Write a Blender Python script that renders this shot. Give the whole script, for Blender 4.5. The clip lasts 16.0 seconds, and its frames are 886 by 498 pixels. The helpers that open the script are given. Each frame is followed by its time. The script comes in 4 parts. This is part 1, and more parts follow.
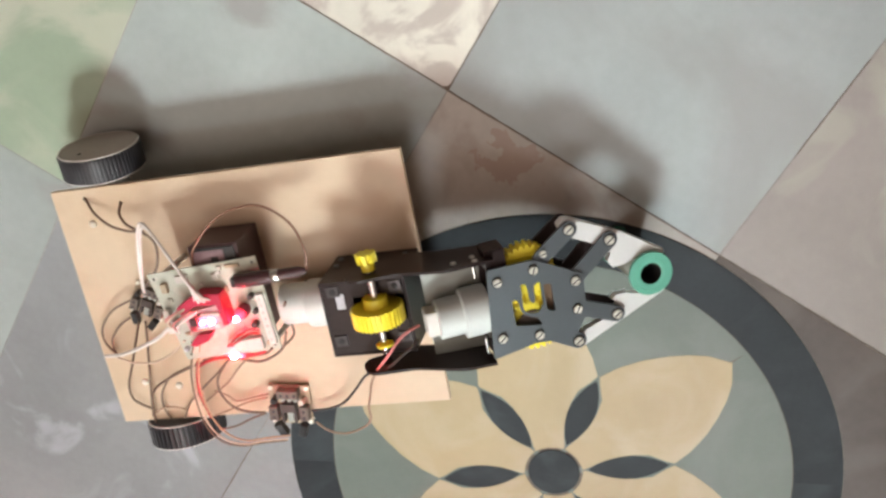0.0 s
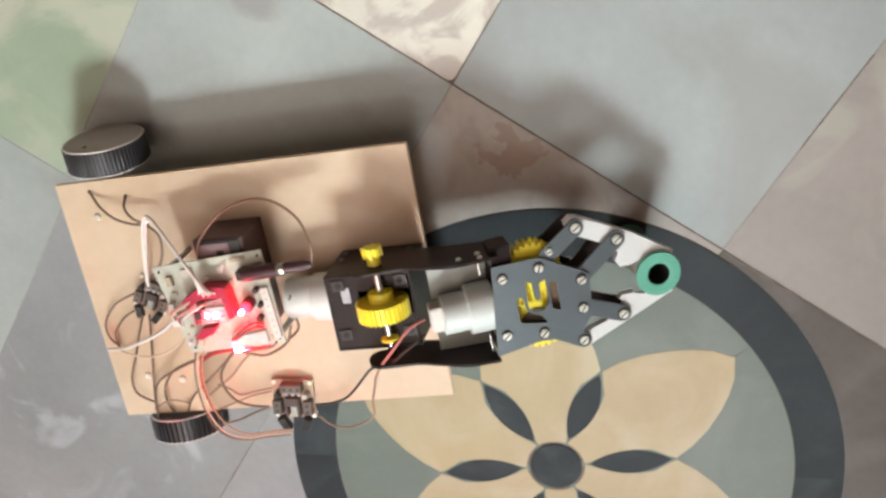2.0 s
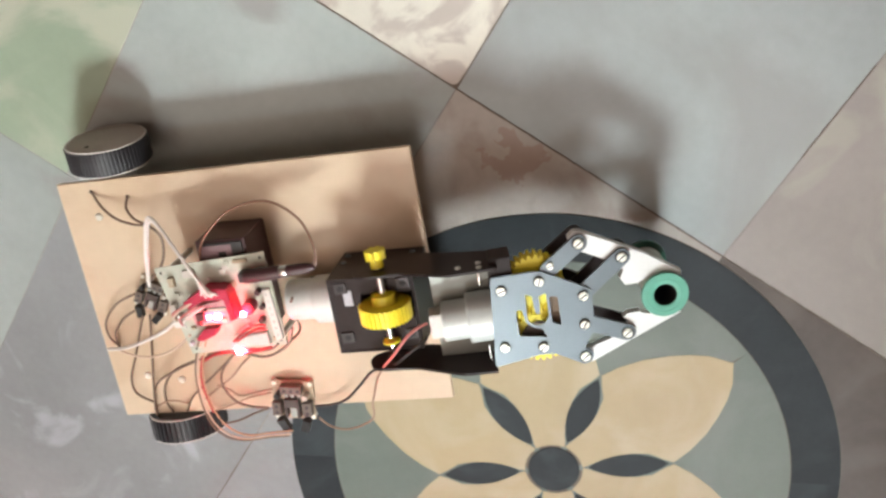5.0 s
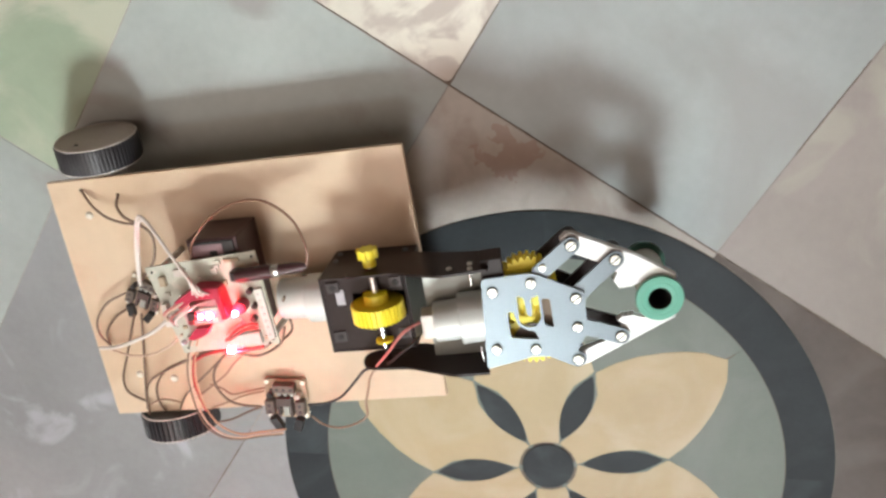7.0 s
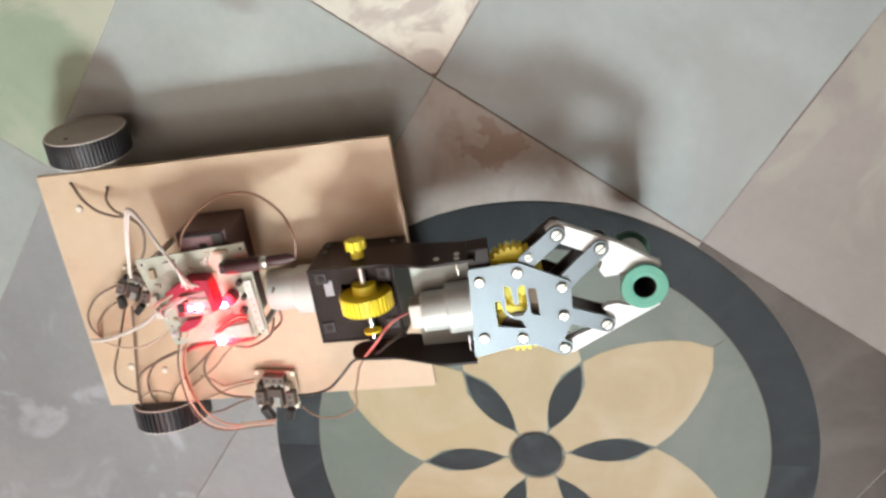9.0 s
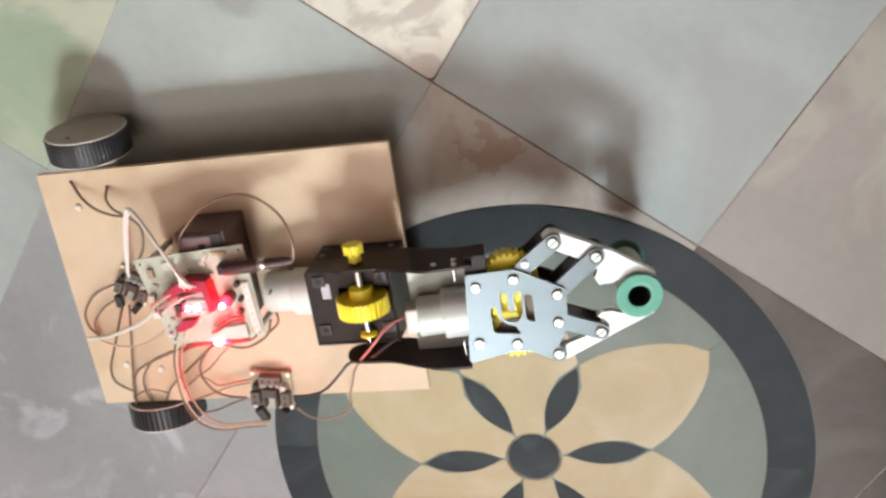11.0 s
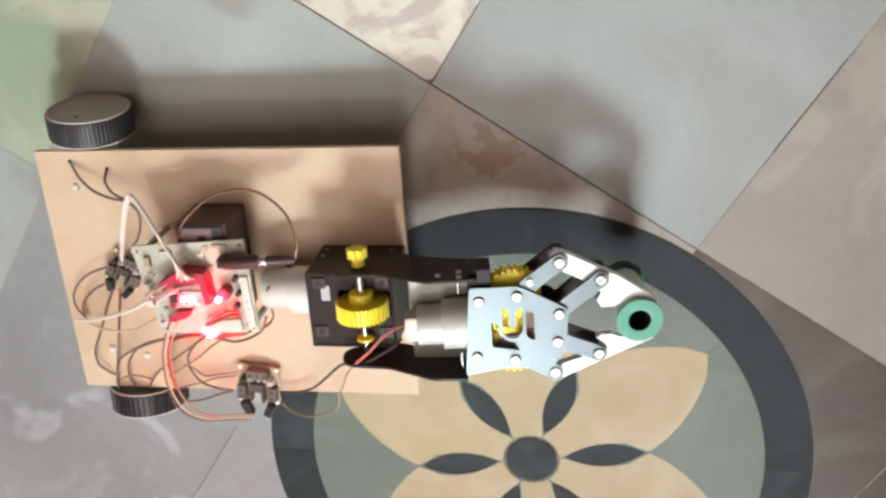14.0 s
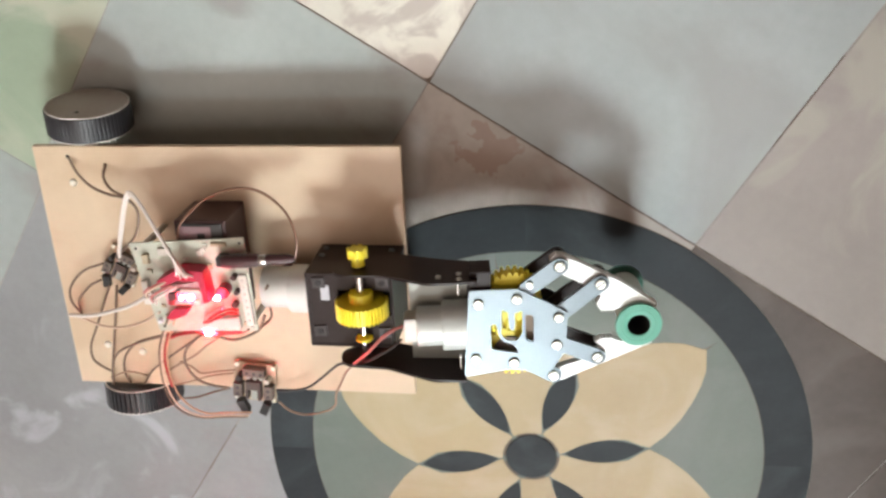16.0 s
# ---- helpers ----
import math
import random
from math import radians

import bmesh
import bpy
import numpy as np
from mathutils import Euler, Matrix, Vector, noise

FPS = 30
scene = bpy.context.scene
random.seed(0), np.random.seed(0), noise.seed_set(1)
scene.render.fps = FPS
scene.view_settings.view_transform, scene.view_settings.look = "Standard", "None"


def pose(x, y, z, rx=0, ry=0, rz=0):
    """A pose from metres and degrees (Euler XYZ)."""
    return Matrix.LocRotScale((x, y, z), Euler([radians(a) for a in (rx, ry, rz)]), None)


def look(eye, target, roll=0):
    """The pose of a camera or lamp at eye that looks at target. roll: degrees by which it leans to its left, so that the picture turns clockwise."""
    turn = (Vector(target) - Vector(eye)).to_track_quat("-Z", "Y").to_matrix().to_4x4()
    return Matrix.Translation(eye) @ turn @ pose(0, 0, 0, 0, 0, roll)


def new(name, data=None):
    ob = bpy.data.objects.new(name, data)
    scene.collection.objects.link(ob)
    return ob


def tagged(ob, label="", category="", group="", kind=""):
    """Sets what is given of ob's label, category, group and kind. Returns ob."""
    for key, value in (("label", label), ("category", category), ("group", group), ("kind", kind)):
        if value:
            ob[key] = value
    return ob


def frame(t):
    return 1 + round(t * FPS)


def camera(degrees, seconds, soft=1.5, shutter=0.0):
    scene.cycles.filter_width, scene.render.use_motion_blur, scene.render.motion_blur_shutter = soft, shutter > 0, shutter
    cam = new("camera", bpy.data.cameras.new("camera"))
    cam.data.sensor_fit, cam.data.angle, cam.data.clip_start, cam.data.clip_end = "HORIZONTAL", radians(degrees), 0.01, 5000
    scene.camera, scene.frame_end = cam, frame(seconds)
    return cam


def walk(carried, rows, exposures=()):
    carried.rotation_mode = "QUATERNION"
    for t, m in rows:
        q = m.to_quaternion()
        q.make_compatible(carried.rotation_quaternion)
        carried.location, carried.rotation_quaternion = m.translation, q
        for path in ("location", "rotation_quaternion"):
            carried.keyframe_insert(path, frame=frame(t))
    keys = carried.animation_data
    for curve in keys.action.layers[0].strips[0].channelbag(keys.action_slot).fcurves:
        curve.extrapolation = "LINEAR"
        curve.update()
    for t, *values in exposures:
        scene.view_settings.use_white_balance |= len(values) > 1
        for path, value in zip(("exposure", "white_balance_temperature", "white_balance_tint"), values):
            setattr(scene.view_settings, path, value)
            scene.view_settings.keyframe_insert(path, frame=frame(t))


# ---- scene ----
# the camera, hand-held over the floor: t, x, y, z, rx, ry, rz
CAMERA_ROWS = (
    (0, 0.0402, 0.5328, 0.7740, -22.26, 10.41, -0.00),
    (0.5, 0.0409, 0.5330, 0.7760, -22.18, 10.28, 0.00),
    (1, 0.0392, 0.5339, 0.7790, -22.30, 10.13, 0.05),
    (1.5, 0.0390, 0.5307, 0.7784, -22.39, 10.31, 0.17),
    (2, 0.0340, 0.5293, 0.7778, -22.28, 10.23, 0.24),
    (2.5, 0.0319, 0.5297, 0.7772, -22.15, 10.41, 0.45),
    (3, 0.0305, 0.5316, 0.7788, -22.11, 10.35, 0.84),
    (3.5, 0.0292, 0.5302, 0.7800, -22.16, 10.26, 0.86),
    (4, 0.0267, 0.5308, 0.7806, -22.18, 10.17, 0.92),
    (6.5, 0.0227, 0.5405, 0.7783, -22.68, 9.58, 1.12),
    (7, 0.0240, 0.5381, 0.7739, -22.81, 9.57, 1.02),
    (7.5, 0.0263, 0.5377, 0.7720, -22.73, 9.53, 0.88),
    (8, 0.0265, 0.5362, 0.7797, -22.96, 9.43, 0.75),
    (8.5, 0.0296, 0.5392, 0.7808, -23.13, 9.24, 0.68),
    (9, 0.0318, 0.5400, 0.7797, -23.28, 9.16, 0.69),
    (11.5, 0.0372, 0.5436, 0.7839, -23.11, 9.34, 0.72),
    (12, 0.0358, 0.5445, 0.7824, -23.39, 9.33, 0.73),
    (12.5, 0.0357, 0.5450, 0.7811, -23.61, 9.21, 0.77),
    (13, 0.0340, 0.5471, 0.7810, -23.80, 9.05, 0.94),
    (13.5, 0.0310, 0.5488, 0.7784, -23.68, 8.82, 0.93),
    (14, 0.0289, 0.5490, 0.7770, -23.54, 8.83, 0.98),
    (14.5, 0.0248, 0.5492, 0.7763, -23.57, 8.66, 1.03),
    (15, 0.0233, 0.5485, 0.7777, -23.59, 8.58, 1.03),
    (15.5, 0.0227, 0.5505, 0.7755, -23.61, 8.40, 0.89),
    (16, 0.0243, 0.5504, 0.7766, -23.80, 8.33, 0.76),
)
EXPOSURES = ((0, 0.075), (16, 0.075))
cam = camera(47.45, 16.0, soft=2.7)
walk(cam, [(r[0], pose(*r[1:])) for r in CAMERA_ROWS], EXPOSURES)

# the robot's place and heading on the floor, and its arm's pitch: t, x, y, yaw, pitch
ROBOT_ROWS = (
    (0, -0.2539, 0.1783, 10.44, -22.2),
    (0.5, -0.2533, 0.1780, 10.28, -23.3),
    (1, -0.2536, 0.1783, 10.23, -20.5),
    (1.5, -0.2536, 0.1777, 10.22, -19.7),
    (2, -0.2534, 0.1778, 10.24, -19.5),
    (2.5, -0.2534, 0.1772, 10.19, -19.6),
    (3, -0.2534, 0.1782, 10.30, -13.4),
    (3.5, -0.2534, 0.1777, 10.29, -13.4),
    (4, -0.2539, 0.1778, 10.29, -13.4),
    (6.5, -0.2537, 0.1781, 10.35, -8.1),
    (7, -0.2540, 0.1773, 10.32, -8.9),
    (7.5, -0.2539, 0.1771, 10.31, -9.1),
    (8, -0.2538, 0.1779, 10.27, -8.7),
    (8.5, -0.2539, 0.1778, 10.22, -8.7),
    (9, -0.2536, 0.1781, 10.18, -9.3),
    (11.5, -0.2546, 0.1810, 8.58, -9.7),
    (12, -0.2544, 0.1836, 7.90, -9.5),
    (12.5, -0.2542, 0.1845, 6.97, -9.1),
    (13, -0.2539, 0.1852, 6.46, -9.0),
    (13.5, -0.2546, 0.1879, 5.55, -9.6),
    (14, -0.2552, 0.1894, 4.58, -9.6),
    (14.5, -0.2556, 0.1913, 3.87, -8.5),
    (15, -0.2558, 0.1912, 3.41, -8.4),
    (15.5, -0.2565, 0.1911, 3.36, -9.0),
    (16, -0.2557, 0.1912, 3.35, -9.1),
)

# ---------------------------------------------------------------- light
world = bpy.data.worlds.new("sky")
scene.world = world
world.use_nodes = True
_n = world.node_tree.nodes
_sky = _n.new("ShaderNodeTexSky")
_sky.sky_type, _sky.sun_disc = "NISHITA", False
_sky.sun_elevation, _sky.sun_rotation = radians(35), radians(180)
_n["Background"].inputs["Strength"].default_value = 0.08
world.node_tree.links.new(_sky.outputs[0], _n["Background"].inputs["Color"])


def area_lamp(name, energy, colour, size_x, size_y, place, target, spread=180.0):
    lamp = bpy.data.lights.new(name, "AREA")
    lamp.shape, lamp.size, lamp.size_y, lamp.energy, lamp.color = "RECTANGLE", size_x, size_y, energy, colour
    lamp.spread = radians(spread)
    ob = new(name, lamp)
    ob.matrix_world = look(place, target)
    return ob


# daylight through an assumed high window, a cool tube light, and added warm fill
# beam narrowed so the floor darkens towards the lower right
area_lamp("window_light", 3.85, (0.90, 0.99, 1.0), 0.95, 0.60, (0.30, -2.08, 2.62), (-0.20, 0.32, 0.0), 28.0)
area_lamp("tube_light", 13, (0.84, 0.97, 1.0), 0.9, 0.36, (0.20, -0.98, 3.03), (0.20, -0.7, 0.0))
# fill without a source of its own, added overhead to lift the shadows
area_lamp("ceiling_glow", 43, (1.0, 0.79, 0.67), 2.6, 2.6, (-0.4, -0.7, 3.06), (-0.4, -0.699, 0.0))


# ---------------------------------------------------------------- materials
def material(name, colour, rough=0.5, metal=0.0, vary=0.12, scale=40.0, bump=0.08, stain=None, stain_amount=0.0,
             stain_scale=6.0, glow=0.0, glow_colour=None, spread=0.0, coat=0.0, fine=6.0, spec=0.5, stain_edge=(0.48, 0.66), grain=0.35, swirl=1.2, flake=None, flake_colour=(0.33, 0.2, 0.15)):
    """A surface with variation at two scales, an optional stain colour and a fine relief."""
    m = bpy.data.materials.new(name)
    m.use_nodes = True
    nt = m.node_tree
    b = nt.nodes["Principled BSDF"]
    add, link = nt.nodes.new, nt.links.new
    coord = add("ShaderNodeTexCoord")
    info = add("ShaderNodeObjectInfo")
    shift = add("ShaderNodeVectorMath")
    shift.operation = "MULTIPLY_ADD"
    shift.inputs[1].default_value = (1, 1, 1)
    mul = add("ShaderNodeMath")
    mul.operation, mul.inputs[1].default_value = "MULTIPLY", 37.0
    link(info.outputs["Random"], mul.inputs[0])
    link(coord.outputs["Object"], shift.inputs[0])
    link(mul.outputs[0], shift.inputs[2])
    big, small = add("ShaderNodeTexNoise"), add("ShaderNodeTexNoise")
    for node, s, detail in ((big, scale * 0.25, 5.0), (small, scale * fine, 3.0)):
        node.inputs["Scale"].default_value = s
        node.inputs["Detail"].default_value = detail
        link(shift.outputs[0], node.inputs["Vector"])
    mixn = add("ShaderNodeMix")
    mixn.data_type = "FLOAT"
    mixn.inputs[0].default_value = grain
    link(big.outputs["Fac"], mixn.inputs[2])
    link(small.outputs["Fac"], mixn.inputs[3])
    ramp = add("ShaderNodeMapRange")
    ramp.inputs[1].default_value, ramp.inputs[2].default_value = 0.3, 0.7
    ramp.inputs[3].default_value, ramp.inputs[4].default_value = 1 - vary, 1 + vary
    link(mixn.outputs[0], ramp.inputs[0])
    hsv = add("ShaderNodeHueSaturation")
    hsv.inputs["Color"].default_value = (*colour, 1)
    last = ramp.outputs[0]
    if spread:
        rnd = add("ShaderNodeMapRange")
        rnd.inputs[3].default_value, rnd.inputs[4].default_value = 1 - spread, 1 + spread
        link(info.outputs["Random"], rnd.inputs[0])
        tone = add("ShaderNodeMath")
        tone.operation = "MULTIPLY"
        link(last, tone.inputs[0])
        link(rnd.outputs[0], tone.inputs[1])
        last = tone.outputs[0]
    link(last, hsv.inputs["Value"])
    out = hsv.outputs[0]
    if stain:
        patch = add("ShaderNodeTexNoise")
        patch.inputs["Scale"].default_value, patch.inputs["Detail"].default_value = stain_scale, 7.0
        patch.inputs["Distortion"].default_value = swirl
        link(shift.outputs[0], patch.inputs["Vector"])
        edge = add("ShaderNodeMapRange")
        edge.interpolation_type = "SMOOTHSTEP"
        edge.inputs[1].default_value, edge.inputs[2].default_value = stain_edge
        edge.inputs[4].default_value = stain_amount
        link(patch.outputs["Fac"], edge.inputs[0])
        mix = add("ShaderNodeMix")
        mix.data_type = "RGBA"
        mix.inputs[7].default_value = (*stain, 1)
        link(edge.outputs[0], mix.inputs[0])
        link(out, mix.inputs[6])
        out = mix.outputs[2]
    if flake:
        # one flaked patch with a ragged edge, in the piece's own space
        rag = add("ShaderNodeTexNoise")
        rag.inputs["Scale"].default_value, rag.inputs["Detail"].default_value = 55.0, 6.0
        link(coord.outputs["Object"], rag.inputs["Vector"])
        far = add("ShaderNodeVectorMath")
        far.operation = "DISTANCE"
        far.inputs[1].default_value = (flake[0], flake[1], 0.0)
        link(coord.outputs["Object"], far.inputs[0])
        torn = add("ShaderNodeMath")
        torn.operation, torn.inputs[1].default_value = "MULTIPLY_ADD", -0.11
        link(rag.outputs["Fac"], torn.inputs[0])
        link(far.outputs["Value"], torn.inputs[2])
        rim = add("ShaderNodeMapRange")
        rim.inputs[1].default_value, rim.inputs[2].default_value = flake[2] - 0.055, flake[2] - 0.051
        rim.inputs[3].default_value, rim.inputs[4].default_value = 0.5, 0.0
        link(torn.outputs[0], rim.inputs[0])
        worn = add("ShaderNodeMix")
        worn.data_type = "RGBA"
        worn.inputs[7].default_value = (*flake_colour, 1)
        link(rim.outputs[0], worn.inputs[0])
        link(out, worn.inputs[6])
        out = worn.outputs[2]
    link(out, b.inputs["Base Color"])
    b.inputs["Metallic"].default_value = metal
    gloss = add("ShaderNodeMapRange")
    gloss.inputs[3].default_value, gloss.inputs[4].default_value = max(0.04, rough - 0.06), min(1, rough + 0.06)
    link(mixn.outputs[0], gloss.inputs[0])
    link(gloss.outputs[0], b.inputs["Roughness"])
    b.inputs["Specular IOR Level"].default_value = spec
    b.inputs["Coat Weight"].default_value = coat
    b.inputs["Coat Roughness"].default_value = 0.15
    if bump:
        bp = add("ShaderNodeBump")
        bp.inputs["Strength"].default_value, bp.inputs["Distance"].default_value = bump, 0.002
        link(mixn.outputs[0], bp.inputs["Height"])
        link(bp.outputs[0], b.inputs["Normal"])
    if glow:
        b.inputs["Emission Color"].default_value = (*(glow_colour or colour), 1)
        b.inputs["Emission Strength"].default_value = glow
    return m


joint_dark = material("open_joint_dirt", (0.17, 0.135, 0.11), 0.9, vary=0.4, scale=60)
inlay_grout = material("brown_inlay_grout", (0.15, 0.125, 0.10), 0.9, vary=0.4, scale=30)
grout = material("grout", (0.33, 0.31, 0.29), 0.9, vary=0.4, scale=30)
stone_blue = material("blue_grey_stone", (0.39, 0.43, 0.435), 0.38, vary=0.2, scale=18, stain=(0.33, 0.34, 0.335), stain_amount=0.7, stain_scale=5, spec=0.2, bump=0.12, grain=0.14)
stone_grey = material("grey_stone", (0.39, 0.43, 0.42), 0.38, vary=0.2, scale=18, stain=(0.31, 0.295, 0.285), stain_amount=0.7, stain_scale=8, spec=0.2, bump=0.12, grain=0.14)
# lilac-grey base lowered to carry the light's falloff at the lower left
stone_lilac = material("lilac_grey_stone", (0.30, 0.31, 0.32), 0.38, vary=0.2, scale=22, stain=(0.50, 0.52, 0.57), stain_amount=0.7, stain_scale=9, spec=0.2, stain_edge=(0.54, 0.68), grain=0.14)
stone_green = material("pale_green_marble", (0.34, 0.415, 0.315), 0.38, vary=0.2, scale=14, stain=(0.56, 0.56, 0.46), stain_amount=0.65, stain_scale=8, spec=0.2, stain_edge=(0.45, 0.60), grain=0.14)
stone_cream = material("cream_marble", (0.66, 0.63, 0.56), 0.38, vary=0.2, scale=22, stain=(0.40, 0.33, 0.31), stain_amount=0.6, stain_scale=18, spec=0.2, stain_edge=(0.46, 0.58), grain=0.14)
stone_brown = material("stained_brown_stone", (0.45, 0.41, 0.375), 0.38, vary=0.25, scale=24, stain=(0.34, 0.275, 0.235), stain_amount=0.6, stain_scale=13, spec=0.2, stain_edge=(0.47, 0.62), grain=0.14, flake=(-0.058, 0.101, 0.018))
stone_beige = material("beige_grey_stone", (0.30, 0.275, 0.262), 0.38, vary=0.2, scale=20, stain=(0.42, 0.41, 0.36), stain_amount=0.7, stain_scale=7, stain_edge=(0.49, 0.62), spec=0.2, grain=0.14)
# brown stone with the falling light of the lower right put into its colour
stone_brown_shaded = material("shaded_brown_stone", (0.092, 0.075, 0.066), 0.38, vary=0.3, scale=20, stain=(0.15, 0.13, 0.115), stain_amount=0.35, stain_scale=11, spec=0.2, grain=0.14)
# mottled slate; base and pale clouds also lifted to paint in its sheen
inlay_dark = material("slate_inlay", (0.033, 0.039, 0.044), 0.50, vary=0.25, scale=40, spread=0.04, spec=0.10, stain=(0.080, 0.094, 0.104), stain_amount=0.42, stain_scale=9, stain_edge=(0.46, 0.72), grain=0.14)
inlay_green = material("green_grey_inlay", (0.160, 0.190, 0.168), 0.46, vary=0.14, scale=30, spec=0.2, grain=0.14, stain=(0.215, 0.235, 0.22), stain_amount=0.55, stain_scale=9, stain_edge=(0.46, 0.70))
inlay_cream = material("cream_inlay", (0.47, 0.375, 0.232), 0.46, vary=0.09, scale=26, spread=0.06, spec=0.2, grain=0.14, stain=(0.54, 0.47, 0.345), stain_amount=0.6, stain_scale=10, stain_edge=(0.46, 0.70))
# brown chosen to warm the light that the unseen walls bounce
plaster = material("wall_plaster", (0.34, 0.282, 0.242), 0.85, vary=0.06, scale=6)
white_paint = material("white_paint", (0.62, 0.60, 0.57), 0.6, vary=0.05, scale=10)

board_wood = material("smooth_tan_hardboard", (0.67, 0.52, 0.375), 0.36, vary=0.06, scale=14, bump=0.03, stain=(0.54, 0.37, 0.23), stain_amount=0.35, stain_scale=9)
rubber = material("black_rubber", (0.024, 0.024, 0.028), 0.38, vary=0.2, scale=90)
wheel_disc = material("brown_grey_disc", (0.46, 0.40, 0.36), 0.6, vary=0.1, scale=60)
rim_white = material("white_plastic_rim", (0.72, 0.68, 0.64), 0.5)
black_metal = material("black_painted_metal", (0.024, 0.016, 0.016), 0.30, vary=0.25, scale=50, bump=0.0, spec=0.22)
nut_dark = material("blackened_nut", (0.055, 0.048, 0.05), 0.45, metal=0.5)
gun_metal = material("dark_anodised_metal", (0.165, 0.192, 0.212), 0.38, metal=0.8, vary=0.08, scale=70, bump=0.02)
carrier_grey = material("dull_zinc_plate", (0.36, 0.38, 0.355), 0.5, metal=0.3, vary=0.1)
alu = material("brushed_aluminium", (0.80, 0.81, 0.81), 0.36, metal=0.25, vary=0.05, scale=80, bump=0.03)
steel = material("polished_steel", (0.75, 0.76, 0.76), 0.26, metal=1.0, vary=0.06)
motor_grey = material("motor_zinc", (0.70, 0.73, 0.71), 0.38, metal=0.2, vary=0.06, scale=60)
brass = material("pale_brass_screw", (0.88, 0.88, 0.80), 0.34, metal=0.6, vary=0.06)
# near-black; its hole discs and slot bars paint the shade inside
slot_dark = material("dark_slot", (0.02, 0.02, 0.02), 0.8, vary=0.05)
yellow = material("yellow_nylon", (0.95, 0.80, 0.06), 0.42, vary=0.08, scale=60, bump=0.03)
black_plastic = material("black_plastic", (0.02, 0.02, 0.022), 0.45, vary=0.2, scale=80)
maroon_plastic = material("dark_maroon_plastic", (0.06, 0.022, 0.025), 0.4, vary=0.2, scale=60)
pcb_pale = material("pale_green_circuit_board", (0.50, 0.52, 0.44), 0.4, vary=0.15, scale=160, stain=(0.66, 0.62, 0.54), stain_amount=0.7, stain_scale=60)
# pale board with the red light of its leds mixed into the base
pcb_led_tint = material("led_tinted_circuit_board", (0.62, 0.36, 0.38), 0.4, vary=0.2, scale=140, stain=(0.40, 0.12, 0.15), stain_amount=0.6, stain_scale=70)
led_clear = material("clear_led_plastic", (0.75, 0.74, 0.80), 0.2, vary=0.03, bump=0)
pcb_red = material("red_circuit_board", (0.35, 0.03, 0.045), 0.4, vary=0.15, scale=120)
label_mauve = material("faded_mauve_label", (0.20, 0.12, 0.13), 0.5, vary=0.2, scale=90)
pcb_tan = material("tan_circuit_board", (0.46, 0.37, 0.26), 0.5, vary=0.15, scale=150)
brown_backing = material("dark_brown_backing", (0.16, 0.095, 0.05), 0.5, vary=0.15, scale=60)
terminal_grey = material("grey_brown_terminal_plastic", (0.13, 0.105, 0.09), 0.55, vary=0.2, scale=80)
connector_red = material("crimson_connector", (0.50, 0.015, 0.06), 0.4, vary=0.1)
solder = material("solder", (0.6, 0.58, 0.55), 0.35, metal=0.8)
wire_brown = material("brown_wire", (0.19, 0.125, 0.09), 0.5, vary=0.1)
wire_black = material("black_wire", (0.035, 0.03, 0.03), 0.45, vary=0.1)
wire_white = material("white_wire", (0.78, 0.72, 0.68), 0.45, vary=0.06)
wire_cream = material("cream_wire", (0.70, 0.52, 0.40), 0.45, vary=0.06)
wire_red = material("red_wire", (0.50, 0.04, 0.045), 0.45, vary=0.06)
wire_orange = material("orange_wire", (0.57, 0.33, 0.21), 0.45, vary=0.06)
wire_tan = material("tan_wire", (0.36, 0.22, 0.15), 0.45, vary=0.06)
wire_pink = material("faded_red_wire", (0.62, 0.21, 0.20), 0.45, vary=0.06)
sink_grey = material("dark_brown_heat_sink", (0.075, 0.055, 0.05), 0.5, metal=0.3, vary=0.2, scale=90)
wire_copper = material("copper_brown_wire", (0.24, 0.12, 0.075), 0.45, vary=0.06)
green_plastic = material("sea_green_spool_plastic", (0.13, 0.42, 0.31), 0.5, vary=0.06, scale=50, bump=0.02)
dark_green = material("dark_green_spool_plastic", (0.02, 0.10, 0.07), 0.4, vary=0.06, scale=50)
thread = material("pale_grey_thread", (0.52, 0.56, 0.52), 0.7, vary=0.12, scale=200)
sticker_grey = material("grey_white_sticker", (0.5, 0.5, 0.54), 0.5)
# overbright, so its pink spill stands in for the leds' bloom
bloom_wash = material("pink_bloom_strip", (1.0, 0.4, 0.35), 0.3, vary=0.0, bump=0, glow=5500, glow_colour=(1.0, 0.03, 0.055))
led_hot = material("lit_white_red_led", (1.0, 0.5, 0.45), 0.3, vary=0.0, bump=0, glow=430, glow_colour=(1.0, 0.03, 0.055))


# ---------------------------------------------------------------- mesh helpers
def link_mesh(name, bm, mat, parent=None, label="", smooth=False):
    bmesh.ops.recalc_face_normals(bm, faces=bm.faces)
    me = bpy.data.meshes.new(name)
    bm.to_mesh(me)
    bm.free()
    for m in (mat if isinstance(mat, (list, tuple)) else (mat,)):
        me.materials.append(m)
    if smooth:
        for p in me.polygons:
            p.use_smooth = True
        me.set_sharp_from_angle(angle=radians(38))
    ob = new(name, me)
    ob.parent = parent
    return tagged(ob, label)


def part(name, bm, mat, parent, label="", smooth=False):
    return link_mesh(name, bm, mat, parent, label, smooth)


